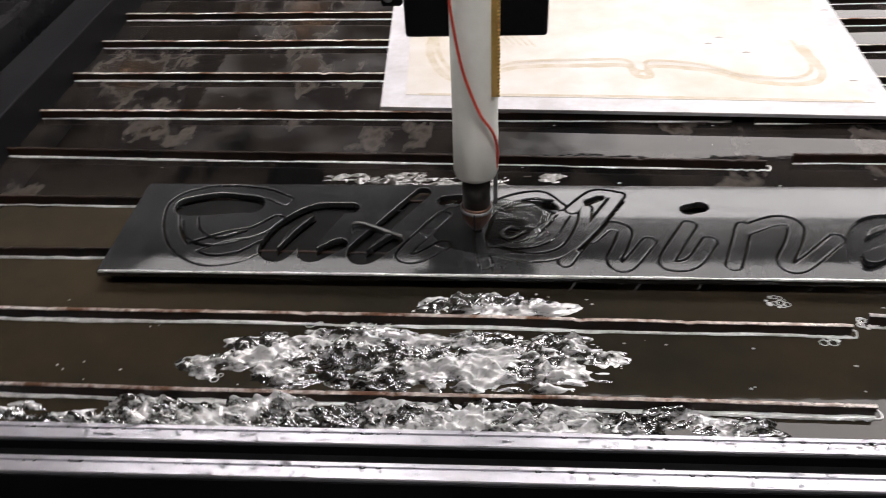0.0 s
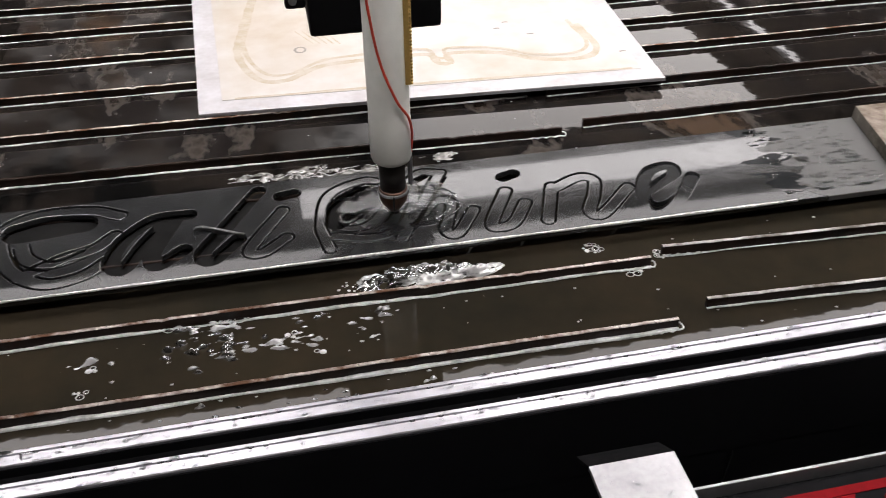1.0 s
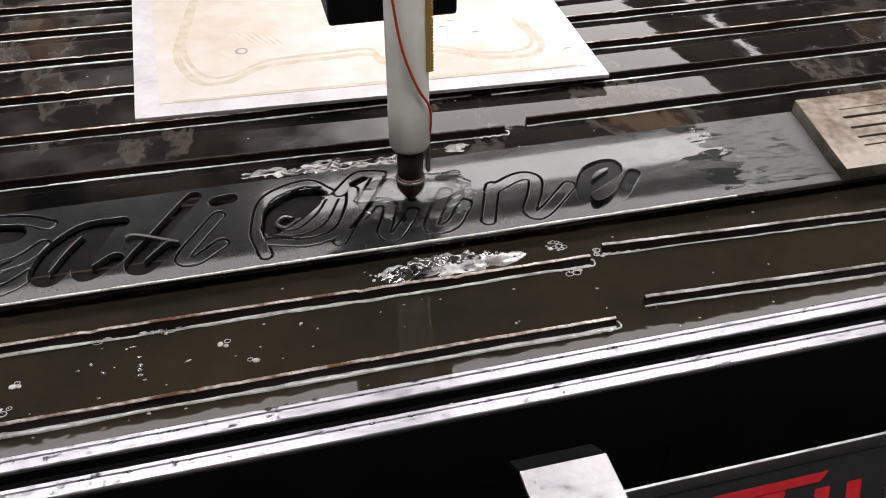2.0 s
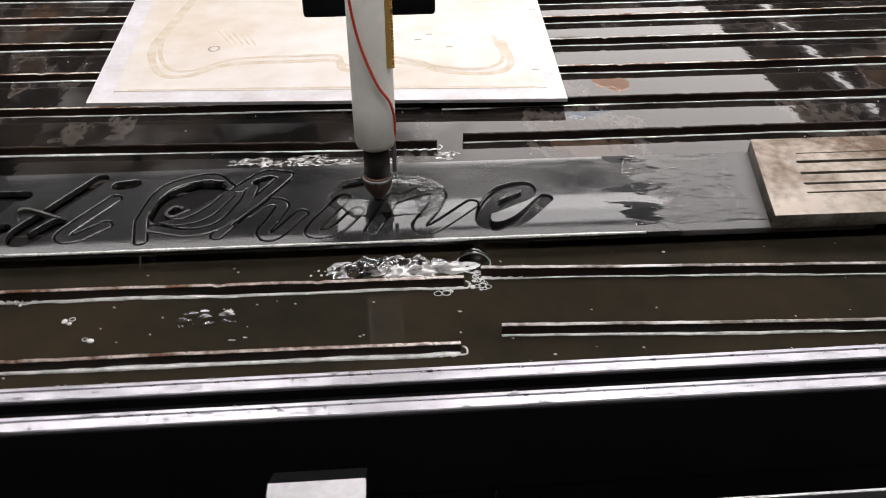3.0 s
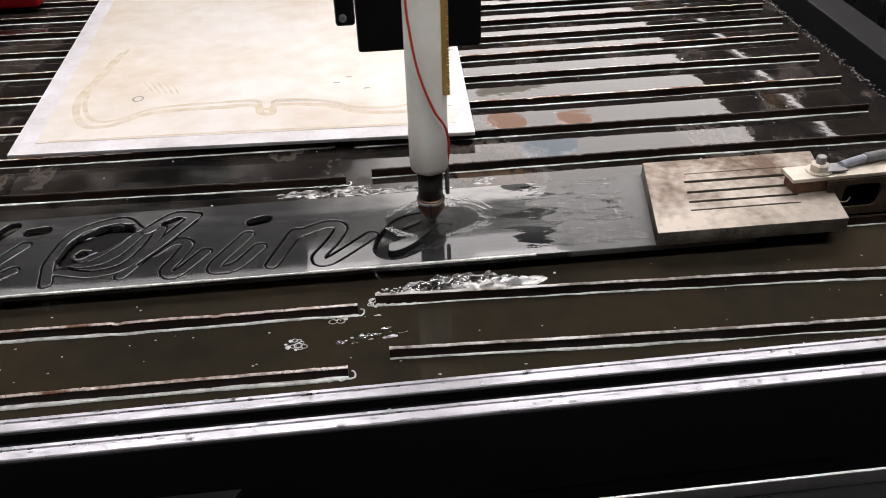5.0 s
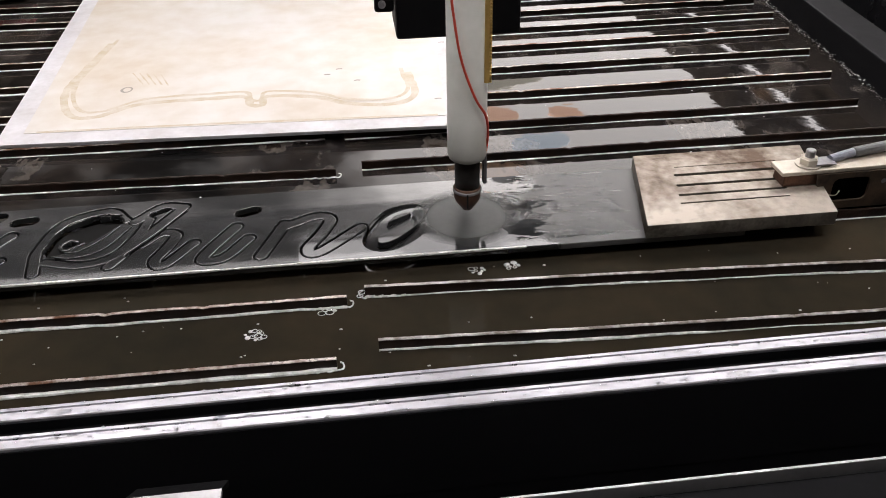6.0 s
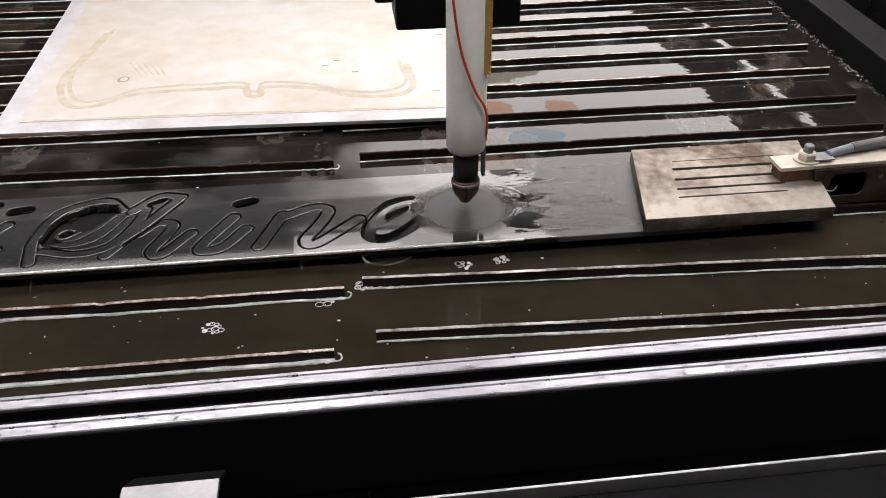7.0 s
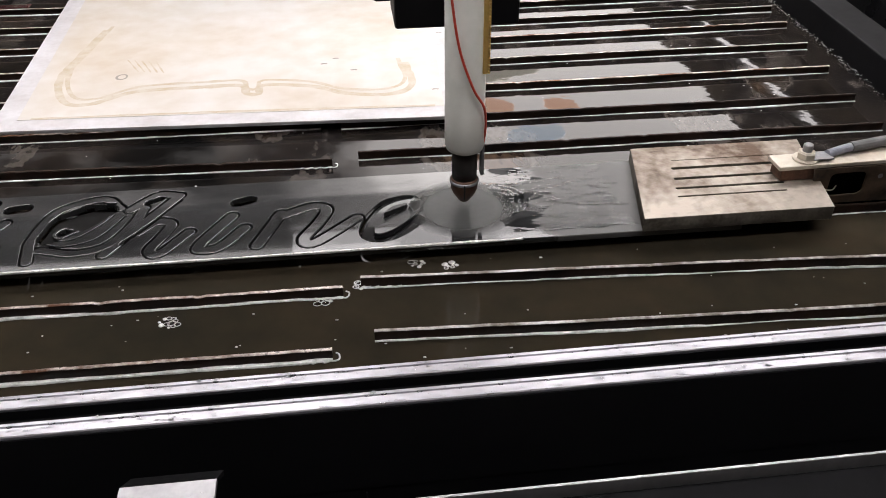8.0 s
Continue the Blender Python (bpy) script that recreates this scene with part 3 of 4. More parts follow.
def loops_of(f, cell):
    """The closed lines along which a field on a grid changes sign."""
    links = {}

    def cross(i, j, di, dj):
        a, b = f[i, j], f[i + di, j + dj]
        s = a / (a - b)
        return ((j + dj * s) * cell, (i + di * s) * cell)
    inside = f > 0
    mixed = inside[:-1, :-1].astype(int) + inside[1:, :-1] + inside[:-1, 1:] + inside[1:, 1:]
    where = {}
    for i, j in zip(*np.nonzero((mixed > 0) & (mixed < 4))):
        i, j = int(i), int(j)
        keys = []
        for key, (p, q) in (((i, j, 0), ((i, j), (i, j + 1))), ((i, j + 1, 1), ((i, j + 1), (i + 1, j + 1))), ((i + 1, j, 0), ((i + 1, j), (i + 1, j + 1))), ((i, j, 1), ((i, j), (i + 1, j)))):
            if inside[p] != inside[q]:
                keys.append(key)
                where[key] = cross(p[0], p[1], q[0] - p[0], q[1] - p[1])
        for a, b in zip(keys[::2], keys[1::2]):
            links.setdefault(a, []).append(b)
            links.setdefault(b, []).append(a)
    loops, done = [], set()
    for start in links:
        if start in done:
            continue
        loop, here, before = [], start, None
        while here not in done:
            done.add(here)
            loop.append(where[here])
            ahead = [k for k in links[here] if k != before and k not in done]
            if not ahead:
                break
            before, here = here, ahead[0]
        if len(loop) > 8:
            loops.append(loop)
    return loops


def flat_shape(name, loops, thick, mat, bevel=0.0007):
    """A flat piece with holes, from closed lines, as a mesh."""
    cu = bpy.data.curves.new(name, "CURVE")
    cu.dimensions, cu.fill_mode, cu.extrude, cu.bevel_depth, cu.bevel_resolution = "2D", "BOTH", thick / 2 - bevel, bevel, 3
    cu.offset = -bevel
    for loop in loops:
        sp = cu.splines.new("POLY")
        sp.points.add(len(loop) - 1)
        for p, q in zip(sp.points, loop):
            p.co = (q[0], q[1], 0, 1)
        sp.use_cyclic_u = True
    tmp = bpy.data.objects.new(name, cu)
    scene.collection.objects.link(tmp)
    me = bpy.data.meshes.new_from_object(tmp.evaluated_get(bpy.context.evaluated_depsgraph_get()))
    bpy.data.objects.remove(tmp)
    bpy.data.curves.remove(cu)
    weld = bmesh.new()
    weld.from_mesh(me)
    bmesh.ops.remove_doubles(weld, verts=weld.verts, dist=1e-6)
    weld.to_mesh(me)
    weld.free()
    me.materials.clear()
    me.materials.append(mat)
    me.name = name
    return me


# script letters, in millimetres along and across the plate
LETTER_C = [[(133, 99), (105, 112), (60, 113), (36, 92), (50, 44), (80, 17), (109, 19), (130, 36)], [(62, 28), (93, 46), (116, 54), (132, 70)]]
LETTER_A = [[(193, 88), (163, 86), (140, 61), (133, 32), (144, 23), (159, 55), (174, 80)], [(181, 82), (166, 38), (171, 22), (191, 38)]]
LETTER_L = [[(254, 112), (226, 64), (207, 31), (215, 20), (236, 44)]]
LETTER_I = [[(275, 78), (248, 33), (247, 22), (258, 22), (277, 38)]]
LETTER_S = [[(373, 92), (354, 110), (318, 93), (307, 50), (309, 30), (312, 14)], [(318, 31), (349, 23), (375, 33), (390, 64), (395, 90)]]
LETTER_H = [[(374, 18), (394, 55), (424, 109)], [(383, 88), (403, 111), (418, 111)], [(396, 48), (411, 65), (424, 60), (419, 40), (412, 21), (421, 14), (442, 45)]]
LETTER_I_TWO = [[(477, 67), (454, 24), (458, 15), (473, 20), (490, 46)]]
LETTER_N = [[(521, 66), (503, 17)], [(518, 60), (549, 75), (562, 68), (555, 46), (543, 22), (553, 16), (590, 51)]]
LETTER_E = [[(607, 43), (624, 53), (641, 64), (640, 77), (618, 71), (602, 46), (598, 23), (611, 16), (631, 27), (656, 56)]]
EYE_C = [[(48, 91), (68, 97), (88, 96), (104, 92)], [(52, 87), (76, 89), (96, 92)]]
EYE_S = [[(322, 56), (327, 77), (346, 90), (361, 89)], [(321, 50), (338, 62), (355, 80)]]
CURL_S = [[(343, 58), (331, 49), (324, 55), (330, 64), (337, 62)]]
EYE_H = [[(398, 99), (408, 105)]]
GROOVES = [[(316, 40), (340, 34), (364, 45), (381, 78)], [(315, 62), (323, 85), (345, 101), (366, 101)], [(323, 44), (342, 44), (360, 62), (370, 80)], [(50, 68), (60, 45), (85, 34), (112, 43)], [(62, 72), (70, 54), (88, 45), (108, 55)], [(386, 34), (404, 60), (428, 100)]]
DOTS = [[(274, 100), (286, 102)], [(480, 89), (491, 93)]]


def steel_plate():
    cell, L, W = 0.0007, 0.93, 0.124
    shape = (int(0.13 / cell), int(0.68 / cell))
    body = np.full(shape, 1.0, np.float32)
    hole = np.full(shape, 1.0, np.float32)
    pieces = []
    for letter, r in ((LETTER_C, 0.0068), (LETTER_I, 0.0062), (LETTER_S, 0.0056), (LETTER_H, 0.0060), (LETTER_I_TWO, 0.0064), (LETTER_N, 0.0064)):
        f = field_of(letter, r, shape, cell)
        body = np.minimum(body, f - 0.0007)
        pieces.append(-f - 0.0007)
    pieces.append(-field_of(CURL_S, 0.0028, shape, cell))
    for letter, r in ((LETTER_A, 0.0075), (LETTER_L, 0.0075), (LETTER_E, 0.0066), (EYE_C, 0.0118), (EYE_S, 0.0100), (EYE_H, 0.0035), (GROOVES, 0.0009), (DOTS, 0.0068)):
        hole = np.minimum(hole, field_of(letter, r, shape, cell))
    loops = [[(0, 0), (L, 0), (L, W), (0, W)]] + loops_of(np.minimum(body, hole), cell)
    ob = new("steel_plate", flat_shape("steel_plate", loops, 0.006, M_PLATE))
    ob.matrix_basis = pose(*PLATE_AT, 0, 0, PLATE_TURN) @ pose(0, 0, 0.0031)
    tagged(ob, "wet dark steel bar cut with the script words Cali Shine", "steel plate")
    hole = np.maximum(hole, -field_of(CURL_S, 0.0028, shape, cell))
    # a pale bead along the front edge paints its wet highlight
    bm = bmesh.new()
    n, rings = 420, []
    for k in range(n + 1):
        x = 0.002 + (L - 0.20) * k / n
        r = 0.0012 + 0.0008 * max(-1.0, noise.noise((x * 22, 3.3, 0))) + 0.0003 * noise.noise((x * 120, 1, 0))
        rings.append([bm.verts.new((x, 0.0004 - r * math.cos(a), 0.0026 + r * math.sin(a))) for a in (math.pi * (j / 6 - 0.15) for j in range(7))])
    for p, q in zip(rings, rings[1:]):
        for j in range(6):
            bm.faces.new((p[j], q[j], q[j + 1], p[j + 1]))
    part("edge_shine", bm, M_EDGE, ob, "wet front edge with its shine painted pale", smooth=True)
    for f in pieces:
        o = new("letter_piece", flat_shape("letter_piece", loops_of(np.minimum(f, hole - 0.0008), cell), 0.006, M_PLATE, 0.0013))
        o.parent, o.location = ob, (0, 0, random.uniform(-0.0006, -0.0001))
        tagged(o, "letter cut round but still in its place")
    base = pose(*PLATE_AT, 0, 0, PLATE_TURN)
    # cut-out letters dropped in their holes; the black ones paint the holes' deep shade
    for letter, r, m, words, c in ((EYE_C, 0.0112, pose(0, 0, -0.0070, 0.6, -0.5, 0), "black piece added in the eye of a letter as its shade", (0.07, 0.09)),
                                (EYE_S, 0.0094, pose(0, 0, -0.0070, 0.5, 0.5, 0), "black piece added in the eye of a letter as its shade", (0.34, 0.07)),
                                (LETTER_E, 0.0062, pose(0.0003, 0.0003, -0.0048, 2, -3, 0), "dropped cut-out letter e tilted in its hole", (0.62, 0.045)),
                                (LETTER_A, 0.0073, pose(0, 0, -0.0072, 0.5, 0.5, 0), "cut-out letter a sunk in its hole, painted black as shade", (0.16, 0.05)),
                                (LETTER_L, 0.0073, pose(0, 0, -0.0072, -0.5, 0.6, 0), "cut-out letter l sunk in its hole, painted black as shade", (0.22, 0.05))):
        lp = loops_of(-field_of(letter, r, shape, cell), cell)
        o = new("letter_slug", flat_shape("letter_slug", lp, 0.006, M_PLATE if letter is LETTER_E else M_HOLE_SHADE))
        o.matrix_basis = base @ pose(*c, 0) @ m @ pose(-c[0], -c[1], 0.0031)
        tagged(o, words, "metal offcut", "cut-out letters")
    bm, rows = bmesh.new(), []
    for p in smooth_line([(-0.020, -0.007, 0), (-0.0225, 0.001, 0), (-0.017, 0.0045, 0), (-0.004, 0.0025, 0), (0.012, -0.001, 0), (0.024, -0.003, 0)], 0.0015):
        rows.append([bm.verts.new(p + Vector(q)) for q in ((0.0003, -0.0012, -0.0028), (0.0003, -0.0012, 0.0026), (0, 0, 0.0030), (-0.0003, 0.0012, 0.0026), (-0.0003, 0.0012, -0.0028))])
    for p, q in zip(rows, rows[1:]):
        for j in range(5):
            bm.faces.new((p[j], q[j], q[(j + 1) % 5], p[(j + 1) % 5]))
    bm.faces.new(rows[0][::-1])
    bm.faces.new(rows[-1])
    o = part("tipped_offcut", bm, M_OFFCUT)
    o.matrix_basis = base @ pose(0.221, 0.056, 0.0055, 10, 5, -8)
    tagged(o, "bright thin bent offcut tipped up in the letter hole", "metal offcut")


steel_plate()


def white_sheet():
    ob = thing("white_sheet", "white metal sheet with pale tan stains on the slats", "sheet", (0, 0, H))
    outer = [(-0.368, 0.389), (0.148, 0.363), (0.182, 1.04), (-0.402, 1.04)]
    inner = [(-0.344, 0.414), (0.130, 0.390), (0.162, 1.02), (-0.376, 1.02)]
    for name, loop, t, z, mat, words in (("board", outer, 0.004, 0.0022, M_BORDER, ""), ("film", inner, 0.0004, 0.0044, M_SHEET, "stained cream film on the sheet")):
        o = new(name, flat_shape(name, [loop], t, mat, 0.0001))
        o.parent, o.location = ob, (0, 0, z)
        if words:
            tagged(o, words)
    # pale outlines left on the film by an earlier cut
    def ribbon(points, width, mat, words, z=0.0047):
        bm = bmesh.new()
        line = smooth_line([(x, y, z) for x, y in points], 0.006)
        rows = []
        for k, p in enumerate(line):
            way = (line[min(k + 1, len(line) - 1)] - line[max(k - 1, 0)]).normalized()
            side = Vector((-way.y, way.x, 0)) * width * (0.35 + 0.3 * abs(noise.noise((p.x * 40, p.y * 40, 2))))
            rows.append((bm.verts.new(p - side), bm.verts.new(p + side)))
        for a, b in zip(rows, rows[1:]):
            bm.faces.new((a[0], b[0], b[1], a[1]))
        part("stain_line", bm, mat, ob, words)
    outline = [(-0.306, 0.690), (-0.316, 0.618), (-0.326, 0.526), (-0.305, 0.457), (-0.273, 0.446), (-0.228, 0.474), (-0.148, 0.478), (-0.104, 0.476), (-0.096, 0.452), (-0.082, 0.450), (-0.078, 0.474), (-0.019, 0.463), (0.021, 0.438), (0.073, 0.430), (0.099, 0.455), (0.095, 0.523)]
    ribbon(outline, 0.0115, M_STAIN, "pale tan outline")
    ribbon([(x * 0.965 - 0.004, 0.014 + y) for x, y in outline], 0.0070, M_STAIN, "pale tan outline", 0.0050)
    ribbon([(-0.330, 0.415), (-0.15, 0.408), (0.00, 0.400), (0.12, 0.392)], 0.0060, M_STAIN, "pale tan edge line")
    ribbon([(-0.252 + 0.0062 * math.cos(a), 0.521 + 0.0075 * math.sin(a)) for a in (k * 0.63 for k in range(11))], 0.0030, M_MARK, "small grey scorched ring")
    for k in range(5):
        ribbon([(-0.255 + 0.009 * k, 0.575 - 0.002 * k), (-0.235 + 0.008 * k, 0.535 - 0.002 * k)], 0.0024, M_STAIN, "faint hatched stain")
    for x, y in ((0.031, 0.506), (0.125, 0.436), (-0.006, 0.530), (0.009, 0.546), (0.150, 0.62)):
        ribbon([(x - 0.004, y), (x, y + 0.001), (x + 0.004, y)], 0.0040, M_MARK, "small grey speck")


white_sheet()


def slotted_block():
    ob = thing("steel_block", "flat rusty machined steel block with four slots", "steel block", (0.272, 0.111, PLATE + 0.0003), -0.5)
    L, D, T = 0.173, 0.125, 0.0138
    loops = [[(0, 0), (L, 0), (L + 0.025, D), (0.025, D)]]
    for k, (x, y) in enumerate(((0.041, 0.032), (0.044, 0.046), (0.048, 0.063), (0.052, 0.082), (0.057, 0.097))):
        w, n = (0.0010, 0.0016, 0.0019, 0.0021, 0.0005)[k], 8
        a, b = x + w, x + 0.102
        loops.append([(a - w * math.sin(math.pi * j / n), y + w * math.cos(math.pi * j / n)) for j in range(n + 1)] + [(b + w * math.sin(math.pi * j / n), y - w * math.cos(math.pi * j / n)) for j in range(n + 1)])
    body = new("body", flat_shape("body", loops, T, M_BLOCK, 0.0007))
    body.data.materials.append(M_BLOCK_SIDE)
    for p in body.data.polygons:
        p.material_index = int(abs(p.normal.z) < 0.4)
    body.parent = ob
    body.location = (0, 0, T / 2)
    part("slot_floor", box(0.03, 0.165, 0.025, 0.105, 0.0002, 0.006), M_SLOT, ob, "dark floor of the slots")


slotted_block()


def ground_clamp():
    ob = thing("ground_clamp", "copper-jawed steel ground clamp bolted to a cable lug", "welding clamp", (0.441, 0.166, 0.8205), 1.0)
    part("upper_bar", box(-0.030, 0.22, -0.012, 0.012, 0.012, 0.016, 0.0008), M_CLAMP, ob)
    part("jaw", box(-0.026, 0.010, -0.010, 0.010, 0.0, 0.0118, 0.001), M_COPPER, ob, "scorched copper jaw")
    opening = [(0.040 + 0.012 * cx + 0.006 * math.cos(t), -0.006 + 0.007 * cz + 0.005 * math.sin(t)) for cx, cz, t0 in ((1, 1, 0), (-1, 1, 1), (-1, -1, 2), (1, -1, 3)) for t in (math.pi / 2 * (t0 + j / 4) for j in range(5))]
    cheek = new("side_cheek", flat_shape("side_cheek", [[(0.004, 0.0118), (0.010, -0.026), (0.22, -0.030), (0.22, 0.0118)], opening], 0.0024, M_CHEEK, 0.0005))
    cheek.parent, cheek.matrix_basis = ob, pose(0, -0.0125, 0, 90, 0, 0)
    tagged(cheek, "dark rust-spotted side cheek with a rounded opening")
    part("back_cheek", box(0.012, 0.22, 0.0105, 0.0125, -0.03, 0.0118, 0.0008), M_BLACK, ob)
    part("rivet", tube([(0.072, -0.0138, 0.0), (0.072, -0.0125, 0.0), (0.072, -0.0118, 0.0)], 0.0025, 12, step=0.001), M_ZINC, ob)
    part("spring_end", tube([(0.018, -0.0145, -0.010), (0.026, -0.0150, -0.0105), (0.029, -0.0148, -0.006)], 0.0006, 8, step=0.001), M_CLAMP, ob, "bright bent spring end")
    part("copper_strap", tube([(0.082, -0.0150, -0.014), (0.105, -0.0152, -0.0165), (0.15, -0.0150, -0.012)], 0.0016, 8, step=0.004), M_COPPER, ob, "bare copper strap")
    part("washer", lathe([(0.0115, 0.0161), (0.0115, 0.0177), (0.006, 0.0178)], 24), M_CLAMP, ob)
    bm = lathe([(0.0085, 0.0179), (0.0085, 0.0235), (0.0070, 0.0248)], 6)
    part("nut", bm, M_CLAMP, ob)
    part("bolt_end", lathe([(0.0045, 0.0249), (0.0045, 0.031), (0.0038, 0.0318)], 14), M_ZINC, ob)
    part("lug", box(0.004, 0.024, -0.008, 0.007, 0.0180, 0.0195, 0.0005), M_ZINC, ob, "tinned cable lug")
    part("sleeve", tube([(0.022, 0.001, 0.019), (0.036, 0.005, 0.020), (0.050, 0.008, 0.021)], 0.0042, 12), M_BLUE, ob, "blue-grey crimped sleeve")
    part("cable", tube([(0.048, 0.0075, 0.021), (0.10, 0.015, 0.022), (0.16, 0.022, 0.020), (0.25, 0.045, 0.0), (0.29, 0.060, -0.02)], 0.0050, 12, step=0.01), M_RUBBER, ob, "grey rubber cable")


ground_clamp()


# ---- torch and gantry ----
def plasma_torch():
    """Origin at the torch's tip."""
    ob = thing("plasma_torch", "white plasma cutting torch with brass rack and red wire", "plasma torch", (0.118, 0.187, 0.811))
    part("barrel", lathe([(0.0140, 0.0535), (0.0163, 0.055), (0.0175, 0.059), (0.0175, 0.094), (0.0172, 0.0945), (0.0172, 0.33)], 48), M_BARREL, ob, smooth=True)
    part("collar", lathe([(0.0113, 0.0250), (0.0113, 0.0534)], 40), M_DARK, ob, "dark torch collar", smooth=True)
    part("shield_cap", lathe([(0.0030, 0.0), (0.0045, 0.0006), (0.0105, 0.0095), (0.0122, 0.0140), (0.0124, 0.0235), (0.0116, 0.0249)], 40), M_COPPER, ob, "scorched copper shield cap", smooth=True)
    part("clip_ring", lathe([(0.0126, 0.0200), (0.0132, 0.0204), (0.0132, 0.0226), (0.0126, 0.0230)], 40), M_ZINC, ob, "thin ring round the cap", smooth=True)
    part("clip", box(-0.0022, -0.0008, -0.0140, -0.0122, 0.008, 0.0226, 0.0002), M_SLOT, ob, "dark split in the clip")
    part("tab", box(0.0135, 0.0170, -0.006, 0.001, 0.028, 0.060, 0.001), M_RUBBER, ob, "grey wire tab on the shield")
    rack = part("gear_rack", box(0.0125, 0.0165, -0.0135, -0.0075, 0.128, 0.33, 0.0004), M_BRASS, ob, "brass gear rack")
    bm = bmesh.new()
    for k in range(72):
        box(0.0165, 0.0184, -0.0133, -0.0077, 0.1282 + k * 0.0027, 0.1296 + k * 0.0027, 0, bm)
    part("rack_teeth", bm, M_BRASS, rack)
    part("wire", tube([(-0.016, -0.022, 0.33), (-0.0155, -0.021, 0.22), (-0.013, -0.0205, 0.185), (-0.007, -0.0195, 0.150), (0.004, -0.0195, 0.118), (0.0135, -0.0155, 0.100), (0.0168, -0.009, 0.080), (0.0158, -0.004, 0.058)], 0.0011, 8, step=0.003), M_WIRE, ob, "thin red wire")
    holder = part("holder", box(-0.0545, 0.0545, 0.050, 0.110, 0.145, 0.33, 0.003), M_BLACK, ob, "black torch holder box")
    part("ear", box(-0.072, -0.055, 0.052, 0.058, 0.169, 0.23, 0.003), M_BLACK, holder, "black ear with a bright screw")
    part("carriage", box(-0.05, 0.05, 0.055, 0.105, 0.3305, 0.70, 0.003), M_BLACK, ob, "black upright of the torch lift")
    e = part("ear_screw", lathe([(0.0033, 0), (0.0033, 0.002), (0.002, 0.0028)], 16), M_ZINC, holder)
    e.matrix_basis = pose(-0.0655, 0.0515, 0.177, 90, 0, 0)
    return ob


TORCH = plasma_torch()


def gantry():
    ob = thing("gantry", "black gantry beam carrying the torch across the table", "machine gantry", (0, 0.187, 0))
    part("beam", box(-1.0, 1.0, 0.115, 0.19, 1.42, 1.54, 0.004), M_BLACK, ob)
    for x in (-1.0, 0.92):
        part("post", box(x, x + 0.08, 0.115, 0.19, 0.83, 1.4195, 0.004), M_BLACK, ob)
    return ob


GANTRY = gantry()


# ---- moving water ----
def choppy(name, label, nx, ny, amp, seed, mat):
    """A patch of churned water: origin at the water level, its rim below it."""
    bm = bmesh.new()
    gx, gy = max(8, int(nx / 0.0016)), max(6, int(ny / 0.0012))
    grid = []
    for j in range(gy + 1):
        row = []
        for i in range(gx + 1):
            u, v = i / gx * 2 - 1, j / gy * 2 - 1
            x, y = u * nx / 2, v * ny / 2
            env = max(0.0, 1 - abs(u) ** 2.4 - abs(v) ** 3)
            rim = min(1.2, max(0.0, 1.5 * env - 0.22 + 1.1 * noise.noise((x * 22, y * 55, seed))))
            rim *= min(1.0, 4 * env)
            h = 0.8 - 1.7 * abs(noise.noise((x * 42 + seed, y * 110, 1))) + 1.0 * noise.noise((x * 110, y * 250, seed)) + 0.3 * noise.noise((x * 240, y * 520, seed + 3))
            row.append(bm.verts.new((x, y, amp * rim * (0.22 + 0.62 * h) - 0.0006 - 0.0016 * max(0.0, 1 - rim))))
        grid.append(row)
    for a, b in zip(grid, grid[1:]):
        for i in range(gx):
            bm.faces.new((a[i], a[i + 1], b[i + 1], b[i]))
    ob = part(name, bm, mat, smooth=True)
    return tagged(ob, label, "water splash")


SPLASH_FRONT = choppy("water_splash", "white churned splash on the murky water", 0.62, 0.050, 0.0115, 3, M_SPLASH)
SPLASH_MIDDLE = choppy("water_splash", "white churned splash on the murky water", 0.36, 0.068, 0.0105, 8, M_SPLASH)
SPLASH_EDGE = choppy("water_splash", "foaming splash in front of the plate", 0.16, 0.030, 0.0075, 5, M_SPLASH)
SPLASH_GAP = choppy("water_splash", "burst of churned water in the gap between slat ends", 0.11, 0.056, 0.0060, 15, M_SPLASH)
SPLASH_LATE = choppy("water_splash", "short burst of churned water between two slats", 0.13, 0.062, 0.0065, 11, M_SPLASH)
SPLASH_BACK = choppy("water_splash", "low rippled water behind the plate with reflections painted pale", 0.26, 0.044, 0.0040, 6, M_RIPPLE)


def ripple_film():
    """Rings of water spreading on the plate round the torch."""
    bm = bmesh.new()
    rings = []
    for i in range(52):
        r = 0.004 + i * 0.00112
        ring = []
        for a in (2 * math.pi * k / 72 for k in range(72)):
            c, q = math.cos(a), math.sin(a)
            churn = min(1.0, max(0.0, (r - 0.034) / 0.010)) * max(0.0, min(1.0, 0.05 + 0.75 * c + 0.6 * q))
            wave = 0.35 * math.sin(r * 900 + 6 * noise.noise((2 * c, 2 * q, r * 30))) + 1.3 * noise.noise((r * c * 110, r * q * 190, 3))
            tail = min(1.0, (51 - i) / 12)
            wide = (1 - 0.28 * max(0.0, -c)) * (1 - 0.40 * max(0.0, -q)) * (1 + 0.16 * noise.noise((1.5 * c, 1.5 * q, 7)) + 0.10 * noise.noise((5 * c, 5 * q, 7)))
            ring.append(bm.verts.new((r * 1.1 * c * wide, r * 0.9 * q * wide, 0.00016 * tail + 0.00026 * wave * churn * tail - (0.0003 if i == 51 else 0))))
        rings.append(ring)
    for a, b in zip(rings, rings[1:]):
        for k in range(72):
            bm.faces.new((a[k], b[k], b[(k + 1) % 72], a[(k + 1) % 72]))
    return tagged(part("water_ripples", bm, M_FILM, smooth=True), "clear water ripples spreading on the wet plate", "water ripples")


RIPPLES = ripple_film()


